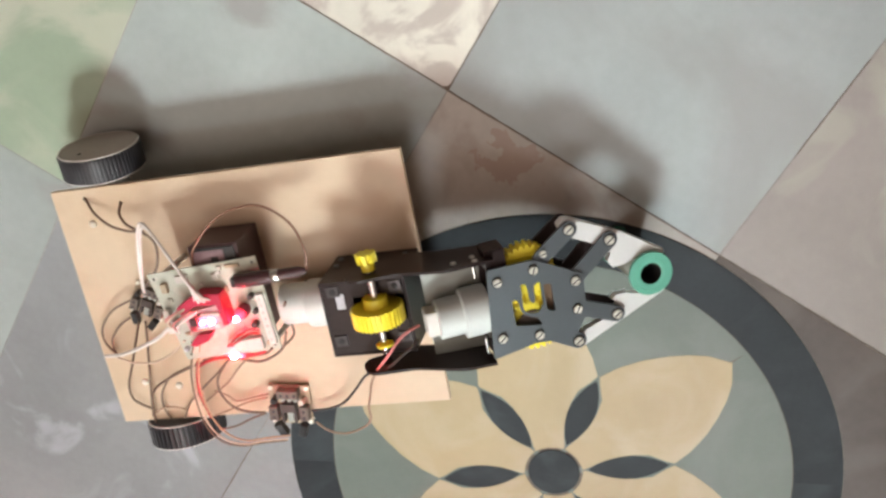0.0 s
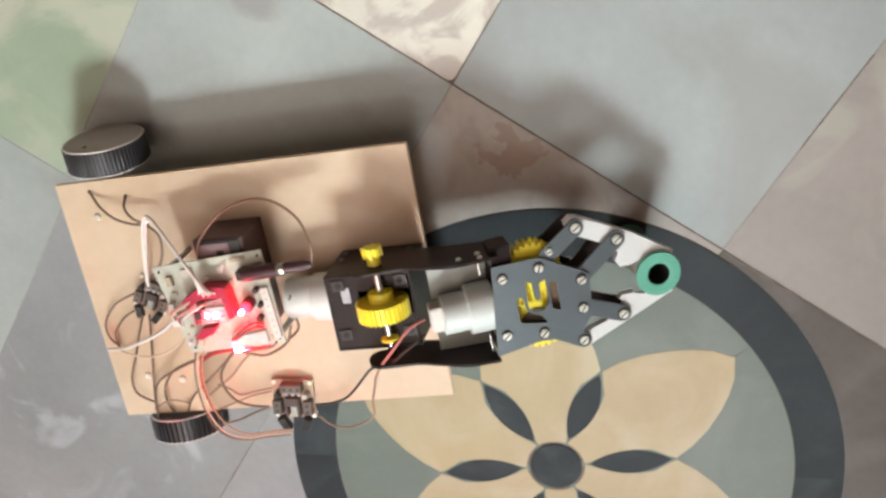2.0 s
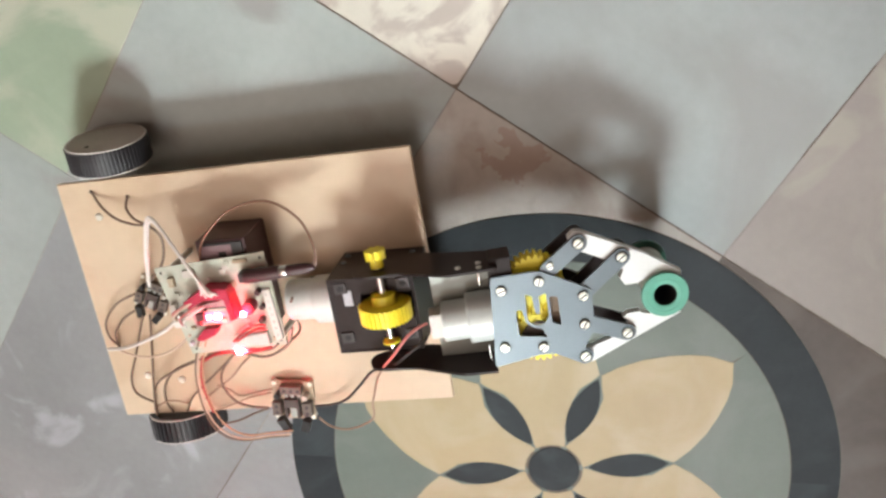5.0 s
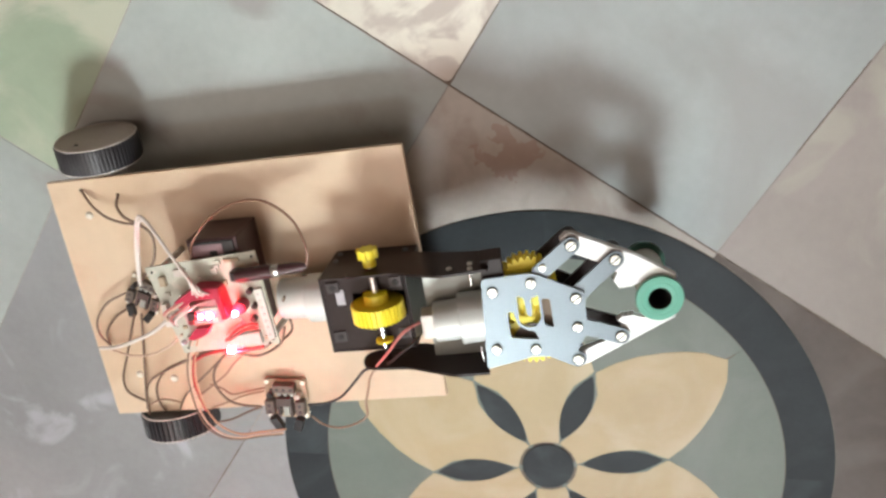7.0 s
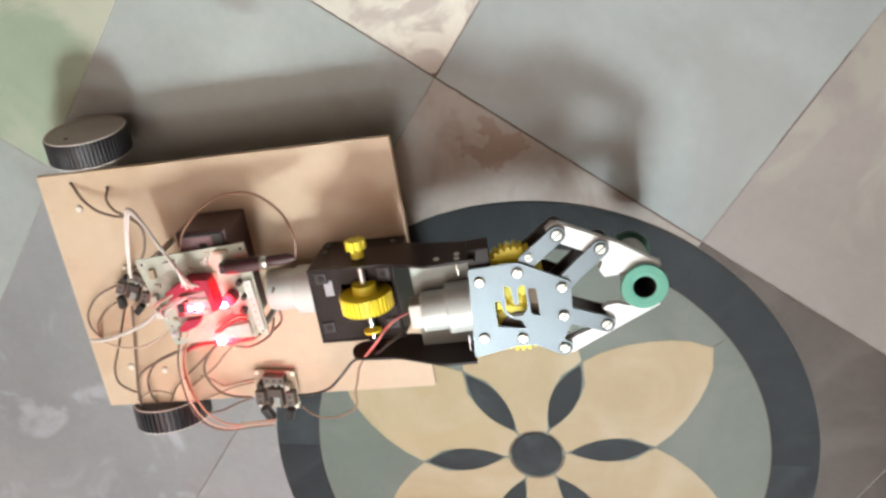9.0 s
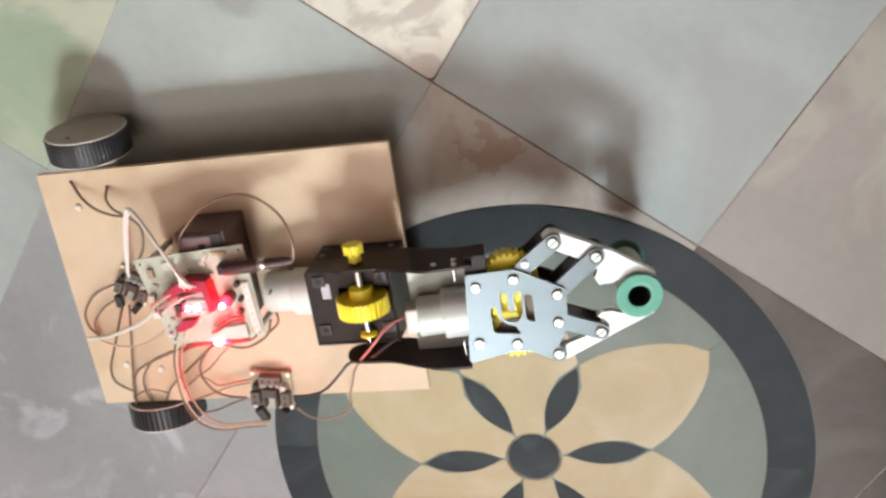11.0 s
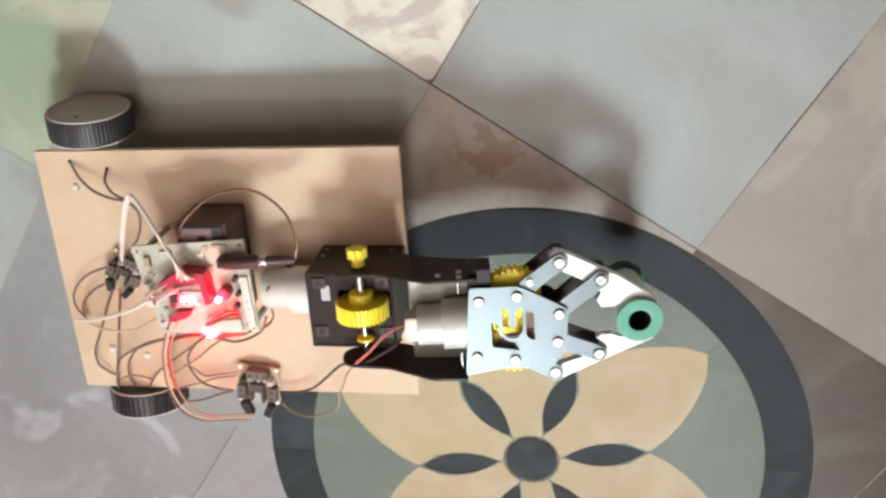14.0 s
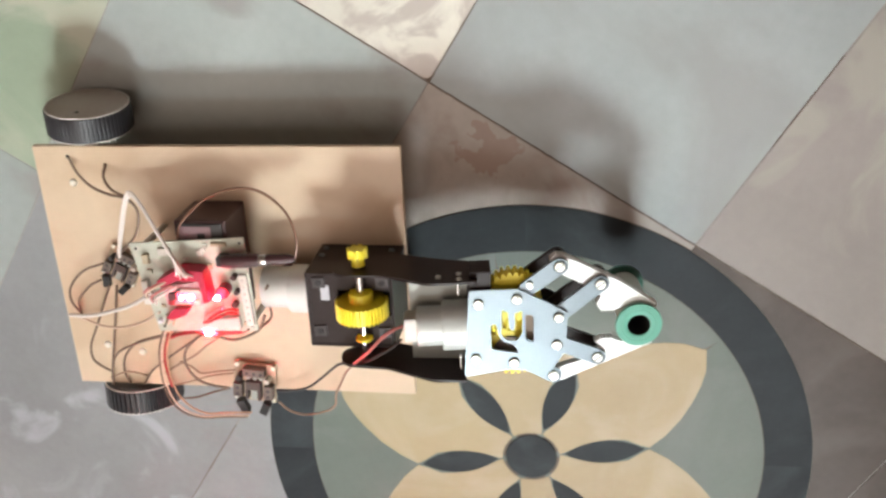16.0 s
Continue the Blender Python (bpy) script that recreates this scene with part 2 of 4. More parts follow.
def add_box(bm, x0, x1, y0, y1, z0, z1, bevel=0.0, m=None):
    r = bmesh.ops.create_cube(bm, size=1.0)
    verts = r["verts"]
    for v in verts:
        v.co = Vector(((x0 + x1) / 2 + v.co.x * (x1 - x0), (y0 + y1) / 2 + v.co.y * (y1 - y0), (z0 + z1) / 2 + v.co.z * (z1 - z0)))
        if m:
            v.co = m @ v.co
    if bevel:
        edges = {e for v in verts for e in v.link_edges}
        bmesh.ops.bevel(bm, geom=list(edges), offset=bevel, segments=2, affect="EDGES", profile=0.6)
    return bm


def box(*a, bevel=0.0, m=None):
    return add_box(bmesh.new(), *a, bevel=bevel, m=m)


def add_lathe(bm, profile, m=Matrix(), seg=32):
    """Turns (radius, height) pairs about the local z axis."""
    rings = []
    for r, h in profile:
        if r < 1e-6:
            rings.append([bm.verts.new(m @ Vector((0, 0, h)))])
        else:
            rings.append([bm.verts.new(m @ Vector((r * math.cos(2 * math.pi * i / seg), r * math.sin(2 * math.pi * i / seg), h))) for i in range(seg)])
    for a, b in zip(rings, rings[1:]):
        for i in range(seg):
            j = (i + 1) % seg
            vs = [a[i % len(a)], a[j % len(a)], b[j % len(b)], b[i % len(b)]]
            vs = list(dict.fromkeys(vs))
            if len(vs) > 2:
                bm.faces.new(vs)
    return bm


def lathe(profile, m=Matrix(), seg=32):
    return add_lathe(bmesh.new(), profile, m, seg)


def add_slab(bm, outline, z0, z1, m=Matrix(), bevel=0.0):
    """A flat piece with the given outline, between two heights."""
    low = [bm.verts.new(m @ Vector((x, y, z0))) for x, y in outline]
    high = [bm.verts.new(m @ Vector((x, y, z1))) for x, y in outline]
    top = bm.faces.new(high)
    bm.faces.new(low[::-1])
    n = len(low)
    for i in range(n):
        bm.faces.new((low[i], low[(i + 1) % n], high[(i + 1) % n], high[i]))
    if bevel:
        bmesh.ops.bevel(bm, geom=list(top.edges), offset=bevel, segments=1, affect="EDGES")
    return bm


def slab(outline, z0, z1, m=Matrix(), bevel=0.0):
    return add_slab(bmesh.new(), outline, z0, z1, m, bevel)


def round_outline(points, radius, steps=5):
    """The outline with its corners rounded."""
    out = []
    n = len(points)
    for i in range(n):
        p, a, b = Vector(points[i]), Vector(points[i - 1]), Vector(points[(i + 1) % n])
        r = radius[i] if isinstance(radius, (list, tuple)) else radius
        d1, d2 = (a - p), (b - p)
        r1, r2 = min(r, d1.length * 0.48), min(r, d2.length * 0.48)
        s, e = p + d1.normalized() * r1, p + d2.normalized() * r2
        for k in range(steps + 1):
            t = k / steps
            q = s * (1 - t) ** 2 + p * 2 * t * (1 - t) + e * t * t
            out.append((q.x, q.y))
    return out


def add_tube(bm, points, radius, sides=7, steps=6):
    """A bent round wire through the points."""
    pts = [Vector(p) for p in points]
    ext = [pts[0] * 2 - pts[1]] + pts + [pts[-1] * 2 - pts[-2]]
    path = []
    for i in range(1, len(ext) - 2):
        p0, p1, p2, p3 = ext[i - 1:i + 3]
        for k in range(steps):
            t = k / steps
            path.append(0.5 * (2 * p1 + (p2 - p0) * t + (2 * p0 - 5 * p1 + 4 * p2 - p3) * t * t + (3 * p1 - p0 - 3 * p2 + p3) * t ** 3))
    path.append(pts[-1])
    rings = []
    side = None
    for i, p in enumerate(path):
        d = (path[min(i + 1, len(path) - 1)] - path[max(i - 1, 0)]).normalized()
        side = (side - d * side.dot(d)).normalized() if side else d.orthogonal().normalized()
        up = d.cross(side)
        rings.append([bm.verts.new(p + (side * math.cos(2 * math.pi * k / sides) + up * math.sin(2 * math.pi * k / sides)) * radius) for k in range(sides)])
    for a, b in zip(rings, rings[1:]):
        for k in range(sides):
            bm.faces.new((a[k], a[(k + 1) % sides], b[(k + 1) % sides], b[k]))
    bm.faces.new(rings[0][::-1])
    bm.faces.new(rings[-1])
    return bm


def gear_outline(radius, teeth, depth):
    out = []
    for i in range(teeth):
        for f, r in ((0.0, radius - depth), (0.28, radius - depth), (0.42, radius), (0.82, radius), (0.98, radius - depth)):
            a = 2 * math.pi * (i + f) / teeth
            out.append((r * math.cos(a), r * math.sin(a)))
    return out


ALONG_Y = pose(0, 0, 0, -90, 0, 0)      # local z becomes +y
ALONG_X = pose(0, 0, 0, 0, 90, 0)       # local z becomes +x


# ---------------------------------------------------------------- floor
def build_floor():
    bm = box(-1.7, 1.7, -2.1, 1.7, -0.05, -0.0015)
    ground = tagged(link_mesh("floor", bm, [grout]), "stone slab floor with thin dark joints", "floor", kind="structure")
    size, turn, corner = 0.2545, radians(-29.4), Vector((-0.0985, 0.3465, 0))
    # the shaded brown slabs stand where the light falls off
    special = {(-1, 0): stone_cream, (0, 0): stone_blue, (1, 0): stone_beige, (-2, -1): stone_green, (-1, -1): stone_grey,
               (0, -1): stone_brown, (1, -1): stone_brown_shaded, (-2, -2): stone_grey, (-1, -2): stone_lilac, (0, -2): stone_lilac,
               (1, -2): stone_brown_shaded, (2, -1): stone_brown_shaded, (2, -2): stone_brown_shaded, (2, -3): stone_brown_shaded, (-2, 0): stone_grey, (-3, -1): stone_grey, (-3, -2): stone_beige}
    plain = [stone_grey, stone_blue, stone_beige, stone_lilac, stone_brown]
    h = size / 2 - 0.0005
    base = {}
    rng = random.Random(4)
    m = Matrix.Translation(corner) @ Matrix.Rotation(turn, 4, "Z")
    for i in range(-9, 10):
        for j in range(-10, 9):
            mat = special.get((i, j)) or plain[rng.randrange(5)]
            off = 0.0085 if j == -2 and -3 < i < 2 else 0.0
            place = m @ Vector(((i + 0.5) * size + off, (j + 0.5) * size, 0))
            if not (-1.52 < place.x < 1.52 and -1.92 < place.y < 1.52):
                continue
            if j == -3 and -3 < i < 2:
                continue
            if j == -2 and -3 < i < 2:
                # this row is laid with slabs of double length
                b = slab([(-h, -h - size), (h, -h - size), (h, h), (-h, h)], -0.02, -0.001, bevel=0.0003)
                piece = part("slab", b, mat, ground)
            elif mat.name not in base:
                b = slab([(-h, -h), (h, -h), (h, h), (-h, h)], -0.02, -0.001, bevel=0.0003)
                piece = part("slab", b, mat, ground)
                base[mat.name] = piece.data
            else:
                piece = new("slab", base[mat.name])
                piece.parent = ground
            piece.matrix_local = Matrix.Translation(place + Vector((0, 0, rng.uniform(-0.0002, 0.0002)))) @ Matrix.Rotation(turn, 4, "Z")
    # the few joints whose filling has worn out
    for x0, x1, y0, y1 in ((-0.25, 0.2540, -0.0005, 0.0005), (0.2550, 0.50, -0.0004, 0.0004), (-0.0005, 0.0005, 0.0015, 0.25), (0.2542, 0.2548, 0.10, 0.185), (0.0081, 0.0089, -0.50, -0.390)):
        along_x = x1 - x0 > y1 - y0
        n = int(max(x1 - x0, y1 - y0) / 0.006)
        low, high = [], []
        for k in range(n + 1):
            f = k / n
            if along_x:
                low.append((x0 + (x1 - x0) * f, y0 - rng.uniform(-0.0003, 0.0004)))
                high.append((x0 + (x1 - x0) * f, y1 + rng.uniform(-0.0003, 0.0004)))
            else:
                low.append((x1 + rng.uniform(-0.0003, 0.0003), y0 + (y1 - y0) * f))
                high.append((x0 - rng.uniform(-0.0003, 0.0003), y0 + (y1 - y0) * f))
        j = part("open_joint", slab(low + high[::-1], -0.004, -0.0006), joint_dark, ground)
        j.matrix_local = m
    # the broken corner of the cream slab
    chip = part("open_joint", slab([(-0.0085, -0.0004), (0.0008, -0.0006), (0.0010, 0.0090), (-0.0004, 0.0060), (-0.0016, 0.0030), (-0.0040, 0.0010)], -0.004, -0.0004), joint_dark, ground)
    chip.matrix_local = m
    return ground


def polar(pairs):
    return [(r * math.cos(radians(a)), r * math.sin(radians(a))) for r, a in pairs]


def build_medallion():
    """A round flower inlay set into the slabs: slate ring, green-grey field, cream petals, slate leaves."""
    seg = 96
    bed = bmesh.new()
    add_lathe(bed, [(0, -0.006), (0.2482, -0.006), (0.2482, -0.0006), (0, -0.0006)], seg=seg)
    med = tagged(link_mesh("floor_medallion", bed, inlay_grout), "round stone flower inlay with slate ring in floor", "floor inlay", kind="structure")
    # ring of eight stones
    ring_r0, ring_r1 = 0.2068, 0.2476
    for k in range(8):
        a0, a1 = 4 + 45 * k, 4 + 45 * (k + 1) - 0.004
        n = 16
        arc = [a0 + (a1 - a0) * i / n for i in range(n + 1)]
        part("ring_stone", slab(polar([(ring_r1, a) for a in arc] + [(ring_r0, a) for a in arc[::-1]]), -0.005, 0.0), inlay_dark, med)
    # green field, six stones that meet behind the petals' tips
    for k in range(6):
        a0, a1 = 41.5 + 60 * k, 41.5 + 60 * (k + 1) - 0.01
        arc = [a0 + (a1 - a0) * i / 16 for i in range(17)]
        part("field_stone", slab(polar([(0.2062, a) for a in arc] + [(0.02, (a0 + a1) / 2)]), -0.005, -0.0002), inlay_green, med)
    side = [(0.1800, 5.2), (0.1690, 9.0), (0.1560, 13.2), (0.1400, 18.6), (0.1230, 24.4), (0.1075, 29.5), (0.1000, 27.6), (0.0880, 22.6),
            (0.0740, 20.2), (0.0600, 19.2), (0.0480, 19.8), (0.0380, 22.8), (0.0310, 27.0), (0.0265, 29.0)]
    outline = [(0.1910, 0.0)] + side + [(0.0262, 15), (0.0262, 0), (0.0262, -15)] + [(r, -a) for r, a in side[::-1]]
    leaf = []
    for i in range(13):
        t = i / 12
        leaf.append((0.0315 + 0.0715 * t, 0.0119 * math.sin(math.pi * t) ** 0.85))
    leaf = leaf + [(x, -y) for x, y in leaf[-2:0:-1]]
    petal_mesh = leaf_mesh = None
    for k in range(6):
        if petal_mesh is None:
            p = part("petal", slab(polar(outline), -0.004, 0.0002, bevel=0.0002), inlay_cream, med)
            q = part("leaf_inlay", slab(leaf, -0.004, 0.0003, bevel=0.0001), inlay_dark, med)
            petal_mesh, leaf_mesh = p.data, q.data
        else:
            p, q = new("petal", petal_mesh), new("leaf_inlay", leaf_mesh)
            p.parent = q.parent = med
        p.matrix_local = Matrix.Rotation(radians(41.2 + 60 * k), 4, "Z")
        q.matrix_local = Matrix.Rotation(radians(11.2 + 60 * k), 4, "Z")
    part("centre_stone", lathe([(0, -0.004), (0.0233, -0.004), (0.0233, 0.0003), (0.0228, 0.0006), (0, 0.0006)], seg=40), inlay_dark, med)
    return med


# walls and ceiling out of view, added to close the room and bounce light
def build_room():
    x0, x1, y0, y1, h, t = -1.7, 1.7, -2.1, 1.7, 3.1, 0.2
    bm = box(x0 - t, x1 + t, y1, y1 + t, -0.05, h)
    tagged(link_mesh("wall_north", bm, plaster), "unseen brown-beige wall added to close the room", "wall", kind="structure")
    bm = box(x0 - t, x0, y0, y1, -0.05, h)
    tagged(link_mesh("wall_west", bm, plaster), "unseen brown-beige wall added to close the room", "wall", kind="structure")
    bm = box(x1, x1 + t, y0, y1, -0.05, h)
    tagged(link_mesh("wall_east", bm, plaster), "unseen brown-beige wall added to close the room", "wall", kind="structure")
    # assumed opening that holds the key light
    wx0, wx1, wz0, wz1 = -0.22, 0.82, 2.27, 2.97
    bm = box(x0 - t, wx0, y0 - t, y0, -0.05, h)
    add_box(bm, wx1, x1 + t, y0 - t, y0, -0.05, h)
    add_box(bm, wx0, wx1, y0 - t, y0, -0.05, wz0)
    add_box(bm, wx0, wx1, y0 - t, y0, wz1, h)
    tagged(link_mesh("wall_south", bm, plaster), "unseen brown-beige wall with an assumed window opening", "wall", kind="structure")
    bm = box(x0 - t, x1 + t, y0 - t, y1 + t, h, h + 0.15)
    tagged(link_mesh("ceiling", bm, white_paint), "unseen off-white ceiling added to close the room", "ceiling", kind="structure")


build_floor()
build_medallion()
build_room()


# ---------------------------------------------------------------- the robot car
robot = new("robot_car")
tagged(robot, "two-wheeled tan hardboard robot car with gripper arm on floor", "robot")


def build_chassis():
    w, d = 0.3052, 0.2199
    bm = slab(round_outline([(-w / 2, -d / 2), (w / 2 - 0.0018, -d / 2), (w / 2 - 0.0018, d / 2), (-w / 2, d / 2)], 0.0012, 2), 0.0495, 0.054, bevel=0.0005)
    board = part("chassis_board", bm, board_wood, robot, "smooth tan hardboard deck")
    for x, y in ((-0.122, 0.079), (-0.120, -0.071), (-0.089, -0.077)):
        part("deck_screw", lathe([(0, 0.0538), (0.0032, 0.0538), (0.0032, 0.0552), (0.0022, 0.0562), (0, 0.0564)], pose(x, y, 0), 14), brass, board, "", True)
    for x, y in ((-0.123, 0.101), (-0.092, 0.094)):
        part("wire_hole", lathe([(0, 0.0539), (0.0016, 0.0539), (0.0015, 0.0542), (0, 0.0542)], pose(x, y, 0), 14), slot_dark, board)
    # geared motors under the deck, one behind each wheel
    for y0, y1 in ((0.045, 0.111), (-0.111, -0.045)):
        part("drive_motor", lathe([(0, y0), (0.012, y0), (0.012, y1), (0, y1)], pose(-0.103, 0, 0.034) @ ALONG_Y, 20), motor_grey, robot, "", True)


def build_wheel(name_pose, disc_side):
    """A ribbed wheel whose axle lies along its local y; disc_side is the outer face."""
    r, w = 0.0342, 0.0212
    bm = bmesh.new()
    rib = gear_outline(r, 64, 0.0004) if disc_side > 0 else gear_outline(r, 44, 0.0016)
    n = len(rib)
    rings = []
    for y, k in ((-w / 2, 0.84), (-w / 2, 0.965), (-w / 2 + 0.0014, 1.0), (w / 2 - 0.0014, 1.0), (w / 2, 0.965), (w / 2, 0.84)):
        rings.append([bm.verts.new((x * k, y, z * k)) for x, z in rib])
    for ra, rb in zip(rings, rings[1:]):
        for i in range(n):
            bm.faces.new((ra[i], ra[(i + 1) % n], rb[(i + 1) % n], rb[i]))
    tyre = part("wheel", bm, rubber, robot, "black ribbed rubber wheel with pale disc", True)
    s = disc_side
    part("wheel_disc", lathe([(0, -0.004), (r - 0.0020, -0.004), (r - 0.0020, w / 2 - 0.0002), (r - 0.004, w / 2 + 0.0006), (0.006, w / 2 + 0.0001), (0.005, w / 2 + 0.0004), (0, w / 2 + 0.0004)],
                             Matrix.Rotation(0 if s > 0 else math.pi, 4, "X") @ ALONG_Y, 48), wheel_disc, tyre, "", True)
    for side in (-1, 1):
        y = side * (w / 2)
        part("rim_ring", lathe([(r - 0.0022, y - side * 0.002), (r - 0.0021, y + side * 0.0006), (r - 0.0012, y + side * 0.0006), (r - 0.0009, y - side * 0.0004)], ALONG_Y, 48), rim_white, tyre, "", True)
    part("axle_hole", lathe([(0, w / 2 + 0.0002), (0.0018, w / 2 + 0.0002), (0.0018, w / 2 + 0.0007), (0, w / 2 + 0.0007)],
                            pose(-0.0080, 0, 0.0180) @ Matrix.Rotation(0 if s > 0 else math.pi, 4, "X") @ ALONG_Y, 14), slot_dark, tyre)
    tyre.matrix_local = name_pose
    return tyre


WHEEL_FAR = pose(-0.1085, 0.1290, 0.0342, 6, 0, -3.4)
WHEEL_NEAR = pose(-0.1045, -0.1265, 0.0342, -6, 0, 0)


def build_electronics():
    # battery box with the large circuit board on it
    bx = part("battery_box", box(-0.021, 0.0205, -0.022, 0.0645, 0.054, 0.0985, bevel=0.0015), maroon_plastic, robot, "dark plastic battery box")
    part("box_lid", box(-0.0185, 0.018, 0.030, 0.0625, 0.0985, 0.1002, bevel=0.0006), black_plastic, bx)
    part("box_label", box(-0.0165, 0.009, 0.047, 0.0605, 0.1002, 0.1007), label_mauve, bx)
    part("box_label", box(-0.002, 0.004, 0.0495, 0.0550, 0.1007, 0.1010), slot_dark, bx)
    quad = [(-0.0572, 0.0478), (-0.0435, -0.0280), (0.0385, -0.0252), (0.0362, 0.0540)]
    board = part("circuit_board", slab(round_outline(quad, 0.001, 2), 0.1035, 0.1052), pcb_pale, robot, "pale green circuit board with lit red leds")
    for x, y in ((-0.052, 0.0435), (0.0325, 0.0495), (0.034, -0.021), (-0.039, -0.0235)):
        part("mount_hole", lathe([(0, 0.1050), (0.0011, 0.1050), (0.0011, 0.1055), (0, 0.1055)], pose(x, y, 0), 12), slot_dark, board)
        if abs(x) > 0.033:
            part("standoff", lathe([(0, 0.054), (0.0026, 0.054), (0.0026, 0.1035), (0, 0.1035)], pose(x * 0.96, y * 0.96, 0), 10), motor_grey, board)
    # small parts on the large board
    rng = random.Random(7)
    chips = [(-0.028, 0.042, 0.010, 0.006, 0.003, solder), (0.016, 0.0485, 0.012, 0.003, 0.002, pcb_tan), (0.000, 0.041, 0.005, 0.005, 0.002, solder),
             (-0.044, 0.036, 0.005, 0.008, 0.004, pcb_tan), (0.006, 0.030, 0.005, 0.005, 0.002, pcb_tan), (-0.047, 0.012, 0.005, 0.012, 0.006, solder)]
    for x, y, sx, sy, h, mat in chips:
        part("component", box(x - sx / 2, x + sx / 2, y - sy / 2, y + sy / 2, 0.1052, 0.1052 + h, bevel=0.0005), mat, board)
    for i in range(22):
        x, y = rng.uniform(-0.046, 0.032), rng.uniform(-0.022, 0.048)
        s = rng.uniform(0.0012, 0.0024)
        part("component", box(x - s, x + s, y - s * 0.7, y + s * 0.7, 0.1052, 0.1052 + rng.uniform(0.001, 0.003)), (solder, pcb_tan, pcb_pale, rim_white)[i % 4], board)
    # pale display board with a dark red socket strip round two of its sides
    inner = [(-0.0308, 0.0150), (-0.0001, 0.0212), (0.0011, 0.0006), (-0.0286, 0.0)]
    red = part("plug_in_board", slab(round_outline(inner, 0.001, 2), 0.1130, 0.1146), pcb_led_tint, robot, "small pale circuit board with led pink in its colour, lit leds")
    arch = [(-0.0331, 0.0223), (-0.0142, 0.0327), (0.0055, 0.0315), (0.0080, 0.0055), (0.0026, 0.0041), (0.0016, 0.0232), (-0.0161, 0.0230), (-0.0301, 0.0161)]
    part("socket_strip", slab(round_outline(arch, 0.0012, 3), 0.1052, 0.1190, bevel=0.0005), connector_red, red, "dark red plastic socket strip")
    for x, y, sx, sy, h, mat in ((-0.0225, 0.0085, 0.007, 0.006, 0.003, maroon_plastic), (-0.0080, 0.0135, 0.016, 0.003, 0.002, solder), (-0.0245, 0.0035, 0.004, 0.004, 0.003, pcb_red),
                                 (-0.0040, 0.0040, 0.005, 0.004, 0.002, solder), (-0.0150, 0.0025, 0.009, 0.002, 0.002, pcb_tan), (-0.0190, 0.0140, 0.008, 0.002, 0.002, maroon_plastic)):
        part("component", box(x - sx / 2, x + sx / 2, y - sy / 2, y + sy / 2, 0.1146, 0.1146 + h, bevel=0.0004), mat, red)
    for x, y in ((-0.026, 0.004), (-0.002, 0.004), (-0.004, 0.017)):
        part("header_pin", box(x - 0.0008, x + 0.0008, y - 0.0008, y + 0.0008, 0.1052, 0.1130), solder, red)
    for x, y, z, r, mat, on in ((-0.0161, 0.0073, 0.1146, 0.0013, led_hot, red), (-0.0088, 0.0074, 0.1146, 0.0020, led_hot, red), (0.0138, 0.0088, 0.1172, 0.0018, led_hot, board)):
        part("led", lathe([(0, z - 0.0002), (r * 1.15, z - 0.0002), (r * 1.15, z + 0.0006), (r, z + 0.0008), (r, z + 0.0018), (r * 0.7, z + 0.0018 + r * 0.6), (0, z + 0.0018 + r * 0.9)], pose(x, y, 0), 16), mat, on, "lit red led", True)
    for dx in (-0.0008, 0.0008):
        part("led_leg", lathe([(0, 0.1052), (0.0004, 0.1052), (0.0004, 0.1172), (0, 0.1172)], pose(0.0138 + dx, 0.0088, 0), 8), solder, board)
    # glowing block added at the board's edge to throw pink on the deck
    part("led", box(-0.0052, -0.0012, -0.0300, -0.0266, 0.1022, 0.1062, bevel=0.0004), bloom_wash, board, "lit red led")
    part("capacitor", lathe([(0, 0.1052), (0.0050, 0.1052), (0.0052, 0.1062), (0.0052, 0.1145), (0.0046, 0.1152), (0, 0.1150)], pose(0.0172, 0.0118, 0), 20), connector_red, board, "dark red capacitor", True)
    block = [(-0.0338, -0.0129), (-0.0255, -0.0045), (-0.0116, -0.0032), (-0.0158, -0.0095), (-0.0281, -0.0141)]
    part("plug_housing", slab(round_outline(block, 0.001, 2), 0.1060, 0.1125, bevel=0.0005), connector_red, board, "dark red plug housing")
    # pale terminal strips
    strip = [(-0.0015, -0.0150), (0.0255, -0.0117), (0.0262, -0.0225), (-0.0005, -0.0232)]
    part("terminal_strip", slab(round_outline(strip, 0.001, 2), 0.1052, 0.1095, bevel=0.0006), rim_white, board, "pale plastic terminal strip")
    part("terminal_strip", slab(round_outline([(-0.0033, -0.0138), (0.0124, -0.0030), (0.0150, -0.0062), (0.0018, -0.0148)], 0.001, 2), 0.1052, 0.1110, bevel=0.0006), rim_white, board, "pale plastic terminal strip")
    part("terminal_strip", slab(round_outline([(0.0283, 0.0235), (0.0352, 0.0240), (0.0372, -0.0195), (0.0310, -0.0205)], 0.001, 2), 0.1052, 0.1082, bevel=0.0006), rim_white, board, "pale plastic terminal strip")
    for k in range(7):
        part("terminal_screw", lathe([(0, 0.1080), (0.0013, 0.1080), (0.0013, 0.1087), (0, 0.1088)], pose(0.0318 + 0.0003 * k, 0.0195 - 0.0058 * k, 0), 10), solder, board, "", True)
    for x, y, r in ((0.0256, 0.0225, 0.0024), (0.0268, 0.0100, 0.0022), (0.0236, -0.0010, 0.0026)):
        part("capacitor", lathe([(0, 0.1052), (r, 0.1052), (r, 0.1105), (r * 0.8, 0.1110), (0, 0.1110)], pose(x, y, 0), 14), maroon_plastic, board, "", True)
